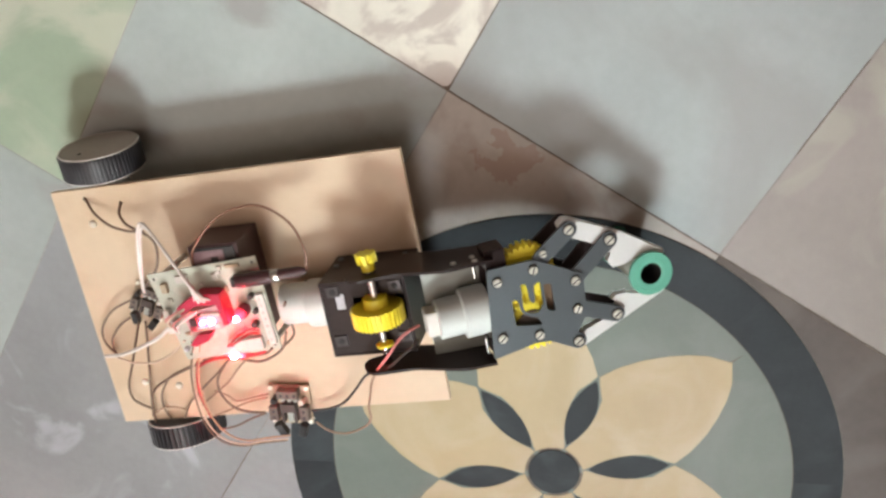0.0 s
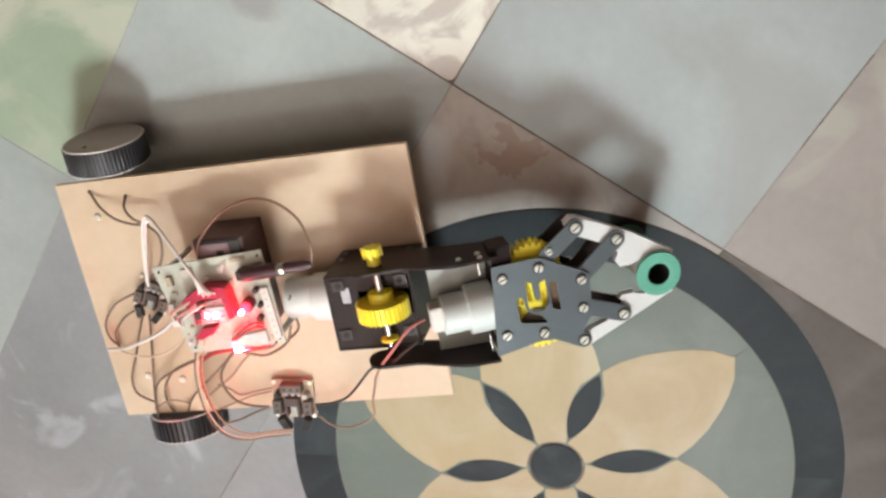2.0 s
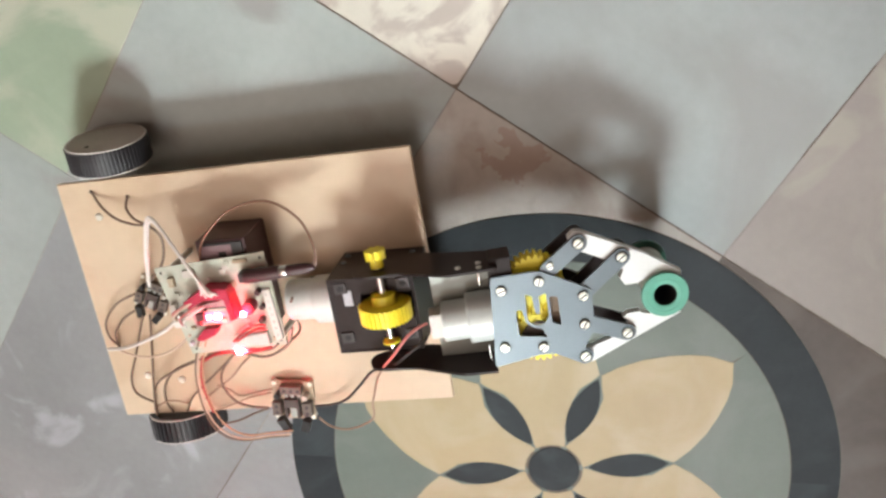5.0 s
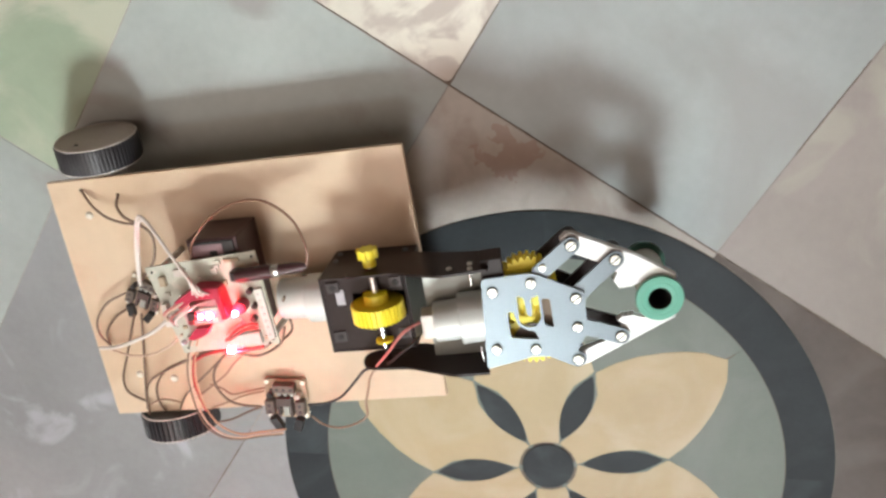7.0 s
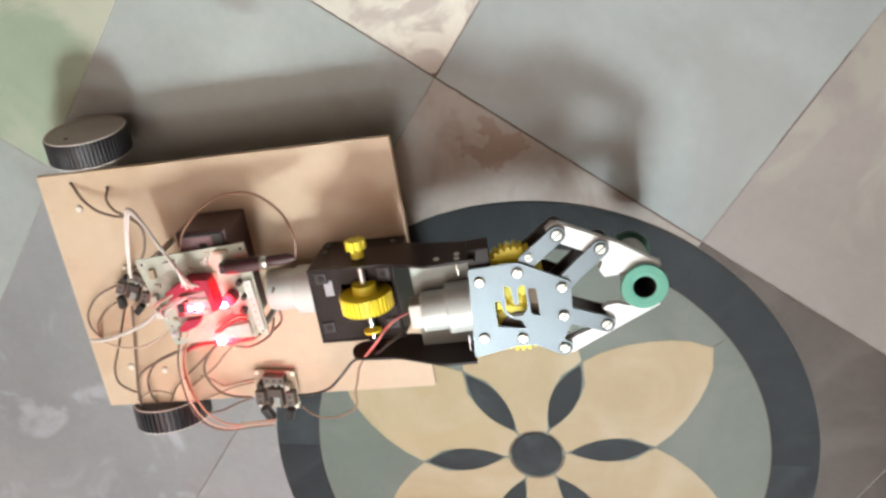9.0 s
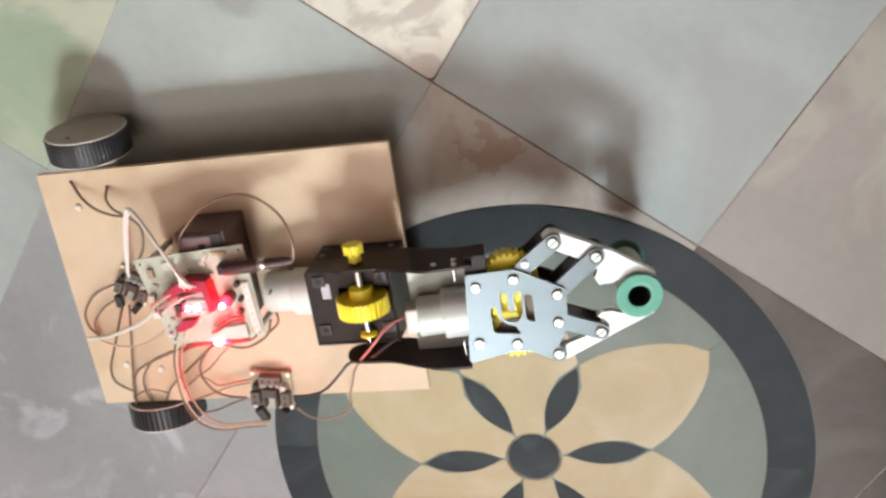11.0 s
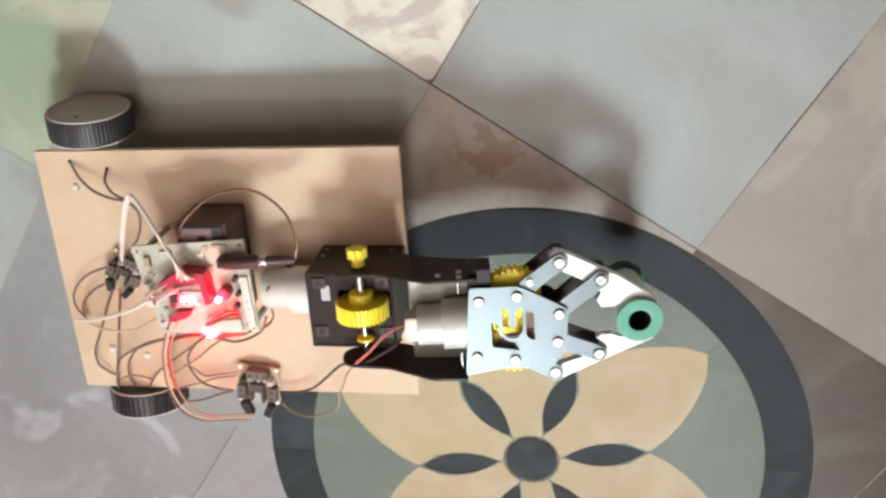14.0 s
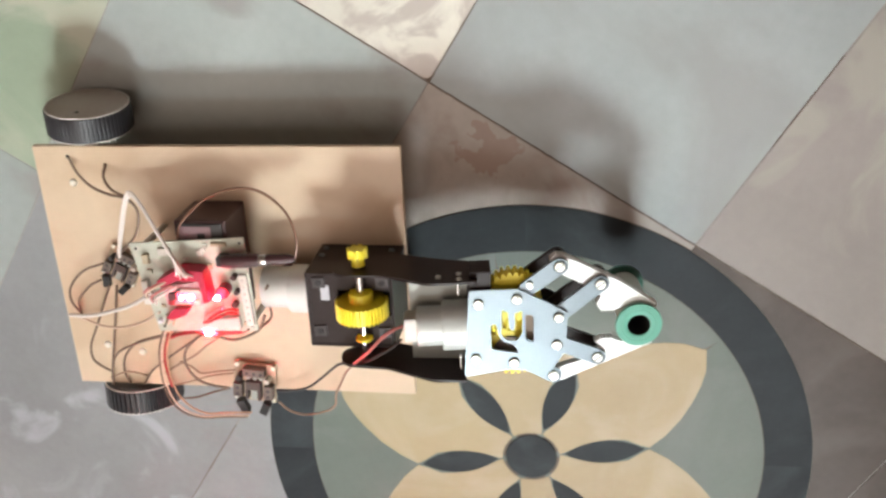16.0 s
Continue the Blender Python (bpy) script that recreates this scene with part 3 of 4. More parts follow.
    part("plug_housing", box(-0.0502, -0.0435, -0.0022, 0.0035, 0.1052, 0.1102, bevel=0.0006), rim_white, board, "pale plug housing")
    part("led", lathe([(0, 0.1040), (0.0022, 0.1040), (0.0022, 0.1075), (0.0015, 0.1092), (0, 0.1096)], pose(-0.0405, -0.0180, 0), 14), led_clear, board, "unlit clear led", True)
    # power plug
    m = look((0.021, 0.038, 0.1135), (0.082, 0.043, 0.117)) @ pose(0, 0, 0, 180)
    plug = part("power_plug", lathe([(0, 0), (0.0052, 0), (0.0056, 0.004), (0.0056, 0.026), (0.0044, 0.030), (0.0040, 0.052), (0.0022, 0.058), (0, 0.058)], m, 20), maroon_plastic, robot, "dark barrel plug", True)
    part("plug_ring", lathe([(0.0046, 0.030), (0.0050, 0.031), (0.0050, 0.035), (0.0044, 0.036)], m, 20), steel, plug, "", True)
    part("plug_socket", box(0.016, 0.024, 0.0340, 0.0420, 0.1052, 0.1165, bevel=0.0015), black_plastic, board)


def build_driver_module(m, name, label):
    """A small driver board with terminal blocks and a finned heat sink."""
    body = part(name, box(-0.0185, 0.0185, -0.0185, 0.0185, 0.003, 0.0046, bevel=0.0003), pcb_tan, robot, label)
    for x, y in ((-0.016, -0.016), (0.016, -0.016), (-0.016, 0.016), (0.016, 0.016)):
        part("standoff", lathe([(0, -0.0005), (0.002, -0.0005), (0.002, 0.0062), (0, 0.0064)], pose(x, y, 0), 10), brass, body)
    part("heat_sink", box(-0.0065, 0.0065, -0.004, 0.004, 0.0046, 0.0125, bevel=0.0006), sink_grey, body)
    for x in (-0.0055, 0.0055):
        part("fin", box(x - 0.0012, x + 0.0012, -0.014, -0.004, 0.0046, 0.0120, bevel=0.0004), sink_grey, body)
    part("chip", box(-0.0025, 0.0025, -0.0150, -0.0050, 0.0046, 0.0088, bevel=0.0004), carrier_grey, body)
    for x0, x1, y0, y1 in ((-0.0175, -0.0095, -0.012, 0.001), (0.0095, 0.0175, -0.012, 0.001), (-0.009, 0.010, 0.009, 0.0165)):
        part("terminal_block", box(x0, x1, y0, y1, 0.0046, 0.0125, bevel=0.0006), terminal_grey, body)
    for x, y in ((-0.0135, -0.009), (-0.0135, -0.003), (0.0135, -0.009), (0.0135, -0.003), (-0.005, 0.0125), (0.001, 0.0125), (0.007, 0.0125)):
        part("terminal_screw", lathe([(0, 0.0124), (0.0014, 0.0124), (0.0014, 0.0129), (0, 0.0130)], pose(x, y, 0), 10), nut_dark, body)
    for x, y, r, h in ((-0.012, 0.007, 0.0028, 0.009), (0.0125, 0.006, 0.0025, 0.008)):
        part("capacitor", lathe([(0, 0.0046), (r, 0.0046), (r, 0.0046 + h), (r * 0.85, 0.005 + h), (0, 0.005 + h)], pose(x, y, 0), 14), (black_plastic, solder)[r < 0.0027], body, "", True)
    for i in range(3):
        part("header_pin", box(-0.0062 + i * 0.0056, -0.0030 + i * 0.0056, 0.0050, 0.0080, 0.0046, 0.0100), carrier_grey, body)
    for x in (-0.0115, 0.0115):
        part("plug_connector", box(-0.0035, 0.0035, -0.0110, 0.0030, 0.0, 0.0065, bevel=0.0006, m=pose(x, -0.0185, 0.0050, 14, 0, -x * 1800)), black_plastic, body)
    body.matrix_local = m
    return body


def wire(name, mat, radius, *points):
    part(name, add_tube(bmesh.new(), points, radius), mat, robot, "", True)


def build_bracket():
    x0, x1, y0, y1, z0, z1, t = 0.0885, 0.1535, -0.0265, 0.0340, 0.054, 0.1270, 0.002
    bm = bmesh.new()
    add_box(bm, x0, x1, y1 - t, y1, z0, z1, bevel=0.0004)
    add_box(bm, x0, x1, y0, y0 + t, z0, z1, bevel=0.0004)
    add_box(bm, x0, x0 + t, y0 + t, y1 - t, z0, z1, bevel=0.0004)
    add_box(bm, x0 + t, x1, y0 + t, y1 - t, z0, z0 + t)
    add_box(bm, x1 - t, x1, y0 + t, y1 - t, z0 + t, z1 - 0.004)
    br = part("motor_bracket", bm, black_metal, robot, "black painted metal motor bracket")
    # top plate with a slot for the gear
    bm = bmesh.new()
    add_box(bm, x0 + t, 0.1125, y0 + t, y1 - t, z1 - 0.003, z1 - 0.001)
    add_box(bm, 0.1125, x1 - t, y0 + t, 0.0005, z1 - 0.003, z1 - 0.001)
    add_box(bm, 0.1125, x1 - t, 0.0205, y1 - t, z1 - 0.003, z1 - 0.001)
    part("top_plate", bm, black_metal, br)
    for x, y in ((0.0985, 0.0265), (0.1465, 0.0275), (0.0970, -0.0135), (0.1470, -0.0135)):
        nut = bmesh.new()
        add_box(nut, -0.0048, 0.0048, -0.0042, 0.0042, 0, 0.0022, bevel=0.0005, m=pose(x, y, z1 - 0.001, 0, 0, 3))
        part("square_nut", nut, nut_dark, br)
        part("nut_bolt", lathe([(0, 0.0020), (0.0024, 0.0020), (0.0022, 0.0027), (0, 0.0029)], pose(x, y, z1 - 0.001), 12), slot_dark, br)
    part("sticker", box(0.0995, 0.1060, 0.0120, 0.0240, z1 - 0.001, z1 - 0.0006), sticker_grey, br)
    for x, z in ((0.094, 0.066), (0.094, 0.084), (0.146, 0.068)):
        part("side_screw", lathe([(0, 0), (0.0026, 0), (0.0020, 0.0016), (0, 0.0018)], pose(x, y1, z) @ ALONG_Y, 12), gun_metal, br, "", True)
    k = GRIPPER_FIT
    # flattened and shifted so the lower bracket keeps its outline in view
    low_wide = Matrix(((k, 0, 0, -0.0085), (0, k, 0, -0.0070), (0, 0, 0.767, 0.0126), (0, 0, 0, 1)))
    fitted(br, low_wide)
    # lifting motor, lying along the deck behind the bracket
    mot = part("lift_motor", lathe([(0, 0.0445), (0.006, 0.0445), (0.0065, 0.0475), (0.0155, 0.0480), (0.0160, 0.0490), (0.0160, 0.0690), (0.0150, 0.0695), (0, 0.0695)],
                                   pose(0, 0.0105, 0.100) @ ALONG_X, 32), motor_grey, robot, "silver geared motor", True)
    part("gearbox", lathe([(0, 0.0695), (0.0180, 0.0695), (0.0187, 0.0702), (0.0187, 0.0880), (0, 0.0880)], pose(0, 0.0095, 0.100) @ ALONG_X, 36), motor_grey, mot, "", True)
    part("motor_clamp", box(0.056, 0.085, -0.002, 0.018, 0.0722, 0.084, bevel=0.001), black_plastic, mot)
    fitted(mot, Matrix.Translation((-0.0085, -0.0083, -0.0203)) @ Matrix.Scale(k, 4))


# ---------------------------------------------------------------- the arm: u along it, v across, w up
# scale about the camera: the gripper drops but keeps its place in view
GRIPPER_FIT = 1.026
PIVOT = (0.1316, -0.0095, 0.1131)


def fitted(thing, m):
    """Transforms a thing's own mesh and those of its parts to fit the camera's view."""
    for ob in [thing] + list(thing.children_recursive):
        ob.data.transform(m)


def screw_head(parent, u, v, w, r=0.0036, turn=20.0, shade_r=0.0):
    m = pose(u, v, w, 0, 0, turn)
    s = part("screw", lathe([(0, 0), (r, 0), (r, 0.0010), (r * 0.92, 0.0018), (0, 0.0019)], m, 18), brass, parent, "slotted pale screw", True)
    # dark disc under the head, in place of the shaded crescent beside it
    if shade_r:
        part("washer", lathe([(0, -0.0002), (shade_r, -0.0002), (shade_r, 0.0004), (0, 0.0004)], m, 18), slot_dark, parent)
    bm = bmesh.new()
    add_box(bm, -r * 0.86, r * 0.86, -0.00045, 0.00045, 0.0012, 0.00205, m=m)
    part("screw_slot", bm, slot_dark, parent)
    return s


def link_bar(a, b, half, w0, w1):
    """A flat bar with round ends from a to b."""
    a, b = Vector(a), Vector(b)
    d = (b - a).normalized()
    n = Vector((-d.y, d.x))
    out = []
    ang = math.atan2(d.y, d.x)
    for c, start in ((b, ang - math.pi / 2), (a, ang + math.pi / 2)):
        for k in range(9):
            t = start + math.pi * k / 8
            out.append((c.x + half * math.cos(t), c.y + half * math.sin(t)))
    return slab(out, w0, w1, bevel=0.0003)


def plate_with_windows(outline, windows, w0, w1):
    """A flat plate with holes through it."""
    bm = bmesh.new()
    loops = []
    for ring in [outline] + windows:
        vs = [bm.verts.new((x, y, w1)) for x, y in ring]
        loops.append([bm.edges.new((vs[i], vs[(i + 1) % len(vs)])) for i in range(len(vs))])
    bmesh.ops.triangle_fill(bm, use_beauty=True, use_dissolve=False, edges=[e for l in loops for e in l])
    top = list(bm.faces)
    r = bmesh.ops.extrude_face_region(bm, geom=top)
    for g in r["geom"]:
        if isinstance(g, bmesh.types.BMVert):
            g.co.z = w0
    return bm


def build_arm():
    # the steel shaft on which the arm turns
    su, sw = -0.0055, -0.001
    shaft = part("gripper_arm", lathe([(0, -0.0325), (0.0027, -0.0325), (0.0030, -0.0319), (0.0030, 0.0560), (0.0026, 0.0568), (0, 0.0568)], pose(su, 0, sw) @ ALONG_Y, 18),
                 steel, robot, "black lifting arm with gear-driven aluminium gripper", True)
    at = pose(su, 0, sw) @ ALONG_Y
    bm = slab(gear_outline(0.0195, 32, 0.0018), 0.0040, 0.0168, at)
    add_lathe(bm, [(0.0092, 0.0168), (0.0090, 0.0240), (0.0032, 0.0240)], at, 28)
    part("lift_gear", bm, yellow, shaft, "yellow nylon gear")
    bm = slab(gear_outline(0.0078, 8, 0.0020), 0.0515, 0.0585, at)
    add_lathe(bm, [(0.0050, 0.0505), (0.0050, 0.0450), (0.0032, 0.0450)], at, 20)
    part("end_gear", bm, yellow, shaft, "yellow nylon pinion")
    part("hub_washer", lathe([(0.0032, 0.0395), (0.0085, 0.0395), (0.0085, 0.0415), (0.0032, 0.0415)], at, 24), yellow, shaft, "", True)
    part("hub_washer", lathe([(0.0032, -0.0155), (0.0064, -0.0155), (0.0064, -0.0138), (0.0032, -0.0138)], at, 24), yellow, shaft, "", True)
    # side plates
    prof = round_outline([(-0.024, -0.014), (0.020, -0.022), (0.050, -0.010), (0.079, -0.001), (0.079, 0.0335), (0.045, 0.0335), (0.012, 0.016), (-0.024, 0.012)],
                         [0.012, 0.004, 0.004, 0.002, 0.002, 0.004, 0.004, 0.012])
    for v0, v1 in ((0.0420, 0.0438), (-0.0372, -0.0354)):
        m = Matrix(((1, 0, 0, 0), (0, 0, 1, 0), (0, 1, 0, 0), (0, 0, 0, 1)))
        splay = pose(0, 0, 0) if v0 > 0 else pose(0.078, -0.0363, 0, 0, 0, -3.6) @ pose(-0.078, 0.0363, 0)
        edge = prof if v0 > 0 else [(min(u, 0.0690), w) for u, w in prof]
        part("side_plate", slab(edge, v0, v1, splay @ m), black_metal, shaft)
        s = 1 if v0 > 0 else -1
        for u, w in ((0.0665, 0.0285), (0.0665, 0.0200), (0.0520, 0.0240)):
            part("side_bolt", lathe([(0, 0), (0.0021, 0), (0.0019, 0.0012), (0, 0.0014)], splay @ pose(u, v1 if s > 0 else v0, w) @ (ALONG_Y if s > 0 else pose(0, 0, 0, 90)), 12), motor_grey, shaft, "", True)
    # floor plate between the side plates, cross block and standoff pins
    part("carrier_plate", box(0.030, 0.079, -0.0354, 0.0420, -0.0010, 0.0006), carrier_grey, shaft, "dull grey carrier plate")
    part("cross_block", box(0.0690, 0.0780, -0.0325, -0.0230, 0.000, 0.0270, bevel=0.0008), black_metal, shaft)
    part("cross_block", box(0.0735, 0.0890, 0.0330, 0.0480, 0.006, 0.0265, bevel=0.0008), black_metal, shaft)
    for v in (-0.0235,):
        part("standoff_pin", lathe([(0, 0.0005), (0.0016, 0.0005), (0.0016, 0.0150), (0, 0.0150)], pose(0.0715, v, 0), 12), motor_grey, shaft, "", True)
    # gripper motor
    mm = pose(0, -0.0005, 0.0105) @ ALONG_X
    part("gripper_motor", lathe([(0, 0.0300), (0.0052, 0.0300), (0.0056, 0.0340), (0.0140, 0.0345), (0.0148, 0.0355), (0.0148, 0.0530), (0, 0.0530)], mm, 32), motor_grey, shaft, "silver geared motor", True)
    part("gripper_gearbox", lathe([(0, 0.0530), (0.0178, 0.0530), (0.0186, 0.0540), (0.0186, 0.0725), (0, 0.0725)], mm, 36), motor_grey, shaft, "", True)
    part("motor_cap", box(0.0255, 0.0350, -0.0100, 0.0090, 0.002, 0.0190, bevel=0.002), rim_white, shaft, "pale plastic motor end cap")
    # gripper plates with cut-outs
    outline = round_outline([(0.0730, 0.0352), (0.1078, 0.0350), (0.1424, 0.0150), (0.1408, -0.0160), (0.1300, -0.0330), (0.1010, -0.0290), (0.0677, -0.0338)], [0.002, 0.004, 0.003, 0.003, 0.005, 0.003, 0.002], 3)
    cut_1 = round_outline([(0.0876, 0.0078), (0.0916, 0.0078), (0.0935, -0.0030), (0.0985, -0.0072), (0.1045, -0.0090), (0.1072, -0.0160), (0.0876, -0.0118)], 0.0018, 3)
    cut_2 = round_outline([(0.0956, 0.0190), (0.0998, 0.0172), (0.1008, 0.0040), (0.1030, 0.0022), (0.1046, 0.0040), (0.1050, 0.0160), (0.1100, 0.0178), (0.1102, 0.0000), (0.1060, -0.0056), (0.0990, -0.0054), (0.0950, -0.0010)], 0.0014, 3)
    cut_3 = round_outline([(0.1120, 0.0150), (0.1180, 0.0140), (0.1182, -0.0082), (0.1120, -0.0050)], 0.0018, 3)
    part("top_gripper_plate", plate_with_windows(outline, [cut_1, cut_2, cut_3], 0.0282, 0.0302), gun_metal, shaft, "dark anodised gripper plate with cut-outs")
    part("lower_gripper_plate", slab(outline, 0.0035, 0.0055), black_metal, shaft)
    for u, v, r in ((0.0793, 0.0248, 15), (0.1063, 0.0275, 70), (0.1358, 0.0116, 30), (0.1345, -0.0103, 60), (0.0763, -0.0188, 40), (0.1036, -0.0230, 40)):
        screw_head(shaft, u, v, 0.0306, 0.0034, r, 0.0041)
        part("spacer", lathe([(0, 0.0055), (0.0022, 0.0055), (0.0022, 0.0282), (0, 0.0282)], pose(u, v, 0), 12), steel, shaft, "", True)
    # worm and sector gears inside
    bm = bmesh.new()
    for k in range(5):
        add_lathe(bm, [(0.0045, -0.0022), (0.0078, -0.0010), (0.0078, 0.0010), (0.0045, 0.0022)], pose(0.0900 + 0.0052 * k, 0.0030, 0.0155) @ ALONG_X, 24)
    add_lathe(bm, [(0, -0.004), (0.0046, -0.004), (0.0046, 0.0250), (0, 0.0250)], pose(0.0900, 0.0030, 0.0155) @ ALONG_X, 24)
    part("worm_gear", bm, yellow, shaft, "yellow nylon worm")
    for v, turn in ((0.0235, 4), (-0.0175, 9)):
        bm = slab(gear_outline(0.0205, 26, 0.0024), 0.0095, 0.0215, pose(0.1040, v, 0, 0, 0, turn))
        part("sector_gear", bm, yellow, shaft, "yellow nylon sector gear")
    # dark disc laid over the lower gear to paint its shade
    part("gear_hub", lathe([(0, 0.0214), (0.0132, 0.0214), (0.0132, 0.0228), (0.0030, 0.0232), (0, 0.0232)], pose(0.1020, -0.0195, 0), 28), terminal_grey, shaft, "dark brown disc standing in for shade on gear", True)
    # strip added over the gears so the right cut-out looks brown
    part("inner_plate", box(0.1112, 0.1225, -0.0160, 0.0165, 0.0232, 0.0242), brown_backing, shaft, "brown strip added behind right cut-out")
    for v0, v1 in ((-0.0315, -0.0190), (0.0290, 0.0385)):
        part("cross_pin", lathe([(0, v0), (0.0011, v0), (0.0011, v1), (0, v1)], pose(0.0655, 0, 0.0225) @ ALONG_Y, 12), steel, shaft, "bright steel pin", True)
    # links and jaws, with a black layer below and a pale grey one above
    u1, u2, l1, l2 = (0.1368, 0.0500), (0.1655, 0.0351), (0.1325, -0.0368), (0.1642, -0.0233)
    for a, b, low in ((u1, (0.1140, 0.0335), True), (u2, (0.1340, 0.0105), True), (l1, (0.1090, -0.0225), True), (l2, (0.1330, -0.0095), True)):
        part("link_bar", link_bar(a, b, 0.0062, 0.0262, 0.0280), gun_metal, shaft)
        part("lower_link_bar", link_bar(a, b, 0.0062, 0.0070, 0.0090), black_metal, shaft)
    for u, v in (u1, u2, l1, l2):
        screw_head(shaft, u, v, 0.0280, 0.0036, 35, 0.0046)
        part("pivot_pin", lathe([(0, 0.0070), (0.0020, 0.0070), (0.0020, 0.0270), (0, 0.0270)], pose(u, v, 0), 12), steel, shaft, "", True)
    screw_head(shaft, 0.1157, 0.0369, 0.0282, 0.0026, 10)
    upper = [(0.1300, 0.0540), (0.1345, 0.0578), (0.1400, 0.0568), (0.1795, 0.0352), (0.2065, 0.0160), (0.2060, 0.0135), (0.1980, 0.0140), (0.1810, 0.0142), (0.1760, 0.0128)]
    for k in range(4):
        upper += [(0.1750 - 0.0026 * k, 0.0112), (0.1737 - 0.0026 * k, 0.0132)]
    upper += [(0.1632, 0.0180), (0.1668, 0.0235), (0.1600, 0.0310), (0.1390, 0.0420), (0.1320, 0.0470)]
    lower = [(0.1280, -0.0400), (0.1335, -0.0435), (0.1390, -0.0432), (0.2040, -0.0155), (0.1990, -0.0128), (0.1815, -0.0132), (0.1760, -0.0115)]
    for k in range(4):
        lower += [(0.1745 - 0.0026 * k, -0.0092), (0.1732 - 0.0026 * k, -0.0112)]
    lower += [(0.1628, -0.0125), (0.1672, -0.0165), (0.1640, -0.0240), (0.1380, -0.0320), (0.1300, -0.0340)]
    for out in (upper, lower):
        part("jaw", slab(out, 0.0180, 0.0245, bevel=0.0004), alu, shaft, "bright aluminium jaw with toothed inner edge")
    fitted(shaft, Matrix.Scale(GRIPPER_FIT, 4))
    shaft.matrix_local = arm_pose(ROBOT_ROWS[0][4])
    return shaft


def arm_pose(a):
    return pose(*PIVOT, 0, -a, 0)


SPOOL_IN_ARM = pose(0.1932 * GRIPPER_FIT, 0.0018 * GRIPPER_FIT, -0.0405 * GRIPPER_FIT)


def build_spool():
    """A thread spool: a green flange at each end and pale thread between them."""
    ob = new("thread_spool")
    tagged(ob, "sea-green plastic spool with pale thread held by gripper jaws", "spool")
    h = 0.070
    part("top_flange", lathe([(0.0082, h - 0.0002), (0.0086, h), (0.0118, h), (0.0120, h - 0.0003), (0.0124, h - 0.0003), (0.0126, h), (0.0164, h - 0.0001), (0.0168, h - 0.0012), (0.0164, h - 0.0030), (0.0090, h - 0.0042), (0.0082, h - 0.0040), (0.0082, h - 0.0002)], Matrix(), 48),
         green_plastic, ob, "sea-green plastic flange", True)
    part("bottom_flange", lathe([(0.0072, 0.0002), (0.0158, 0), (0.0162, 0.0015), (0.0160, 0.0032), (0.0085, 0.0040), (0.0072, 0.0038), (0.0072, 0.0002)], Matrix(), 48), dark_green, ob, "dark green plastic flange", True)
    part("thread_winding", lathe([(0.0085, 0.0036), (0.0118, 0.0045), (0.0124, 0.010), (0.0126, 0.035), (0.0124, 0.060), (0.0118, h - 0.0046), (0.0085, h - 0.0038)], Matrix(), 40), thread, ob, "pale wound thread", True)
    part("core_tube", lathe([(0.0081, h - 0.0006), (0.0081, 0.004), (0, 0.004)], Matrix(), 32), slot_dark, ob, "", True)
    for piece in ob.children:
        piece.data.transform(Matrix.Scale(GRIPPER_FIT, 4))
    return ob


build_chassis()
wheel_far = build_wheel(WHEEL_FAR, 1)
wheel_near = build_wheel(WHEEL_NEAR, -1)
build_electronics()
build_driver_module(pose(-0.0905, 0.0065, 0.0540, 0, 0, -28) @ Matrix.Scale(0.82, 4), "motor_driver", "small driver board with black terminal blocks")
build_driver_module(pose(0.0115, -0.1010, 0.0540, 0, 0, -6), "motor_driver", "small driver board with black terminal blocks")
build_bracket()
arm = build_arm()
spool = build_spool()

wire("wire", wire_brown, 0.0011, (-0.122, 0.101, 0.055), (-0.113, 0.09, 0.062), (-0.101, 0.08, 0.066), (-0.086, 0.074, 0.068), (-0.07, 0.072, 0.072), (-0.063, 0.06, 0.07), (-0.07, 0.039, 0.066), (-0.085, 0.023, 0.066))
wire("wire", wire_brown, 0.0011, (-0.091, 0.095, 0.055), (-0.09, 0.087, 0.064), (-0.083, 0.078, 0.068), (-0.07, 0.072, 0.07))
wire("wire", wire_white, 0.0013, (-0.088, 0.021, 0.066), (-0.069, 0.056, 0.09), (-0.052, 0.088, 0.105), (-0.042, 0.087, 0.11), (-0.027, 0.069, 0.12), (-0.015, 0.048, 0.125), (-0.008, 0.028, 0.122))
wire("wire", wire_white, 0.0012, (-0.088, 0.018, 0.066), (-0.069, 0.053, 0.088), (-0.053, 0.084, 0.101), (-0.042, 0.082, 0.107), (-0.027, 0.063, 0.117), (-0.014, 0.043, 0.122), (-0.006, 0.027, 0.12))
wire("wire", wire_copper, 0.001, (-0.019, 0.049, 0.1), (-0.012, 0.065, 0.105), (0.011, 0.086, 0.11), (0.034, 0.095, 0.11), (0.056, 0.094, 0.112), (0.075, 0.079, 0.115), (0.082, 0.058, 0.118), (0.079, 0.043, 0.116))
wire("wire", wire_white, 0.0016, (-0.1466, -0.0403, 0.06), (-0.1238, -0.0362, 0.068), (-0.096, -0.0251, 0.08), (-0.0676, -0.0103, 0.095), (-0.0419, 0.0087, 0.11))
wire("wire", wire_cream, 0.001, (-0.1373, -0.0422, 0.06), (-0.1146, -0.0468, 0.066), (-0.0909, -0.0427, 0.074), (-0.0639, -0.0283, 0.09), (-0.0409, -0.011, 0.106))
wire("wire", wire_brown, 0.001, (-0.1049, 0.0112, 0.064), (-0.1255, 0.0026, 0.062), (-0.1394, -0.0124, 0.062), (-0.1418, -0.0269, 0.061), (-0.1352, -0.039, 0.06))
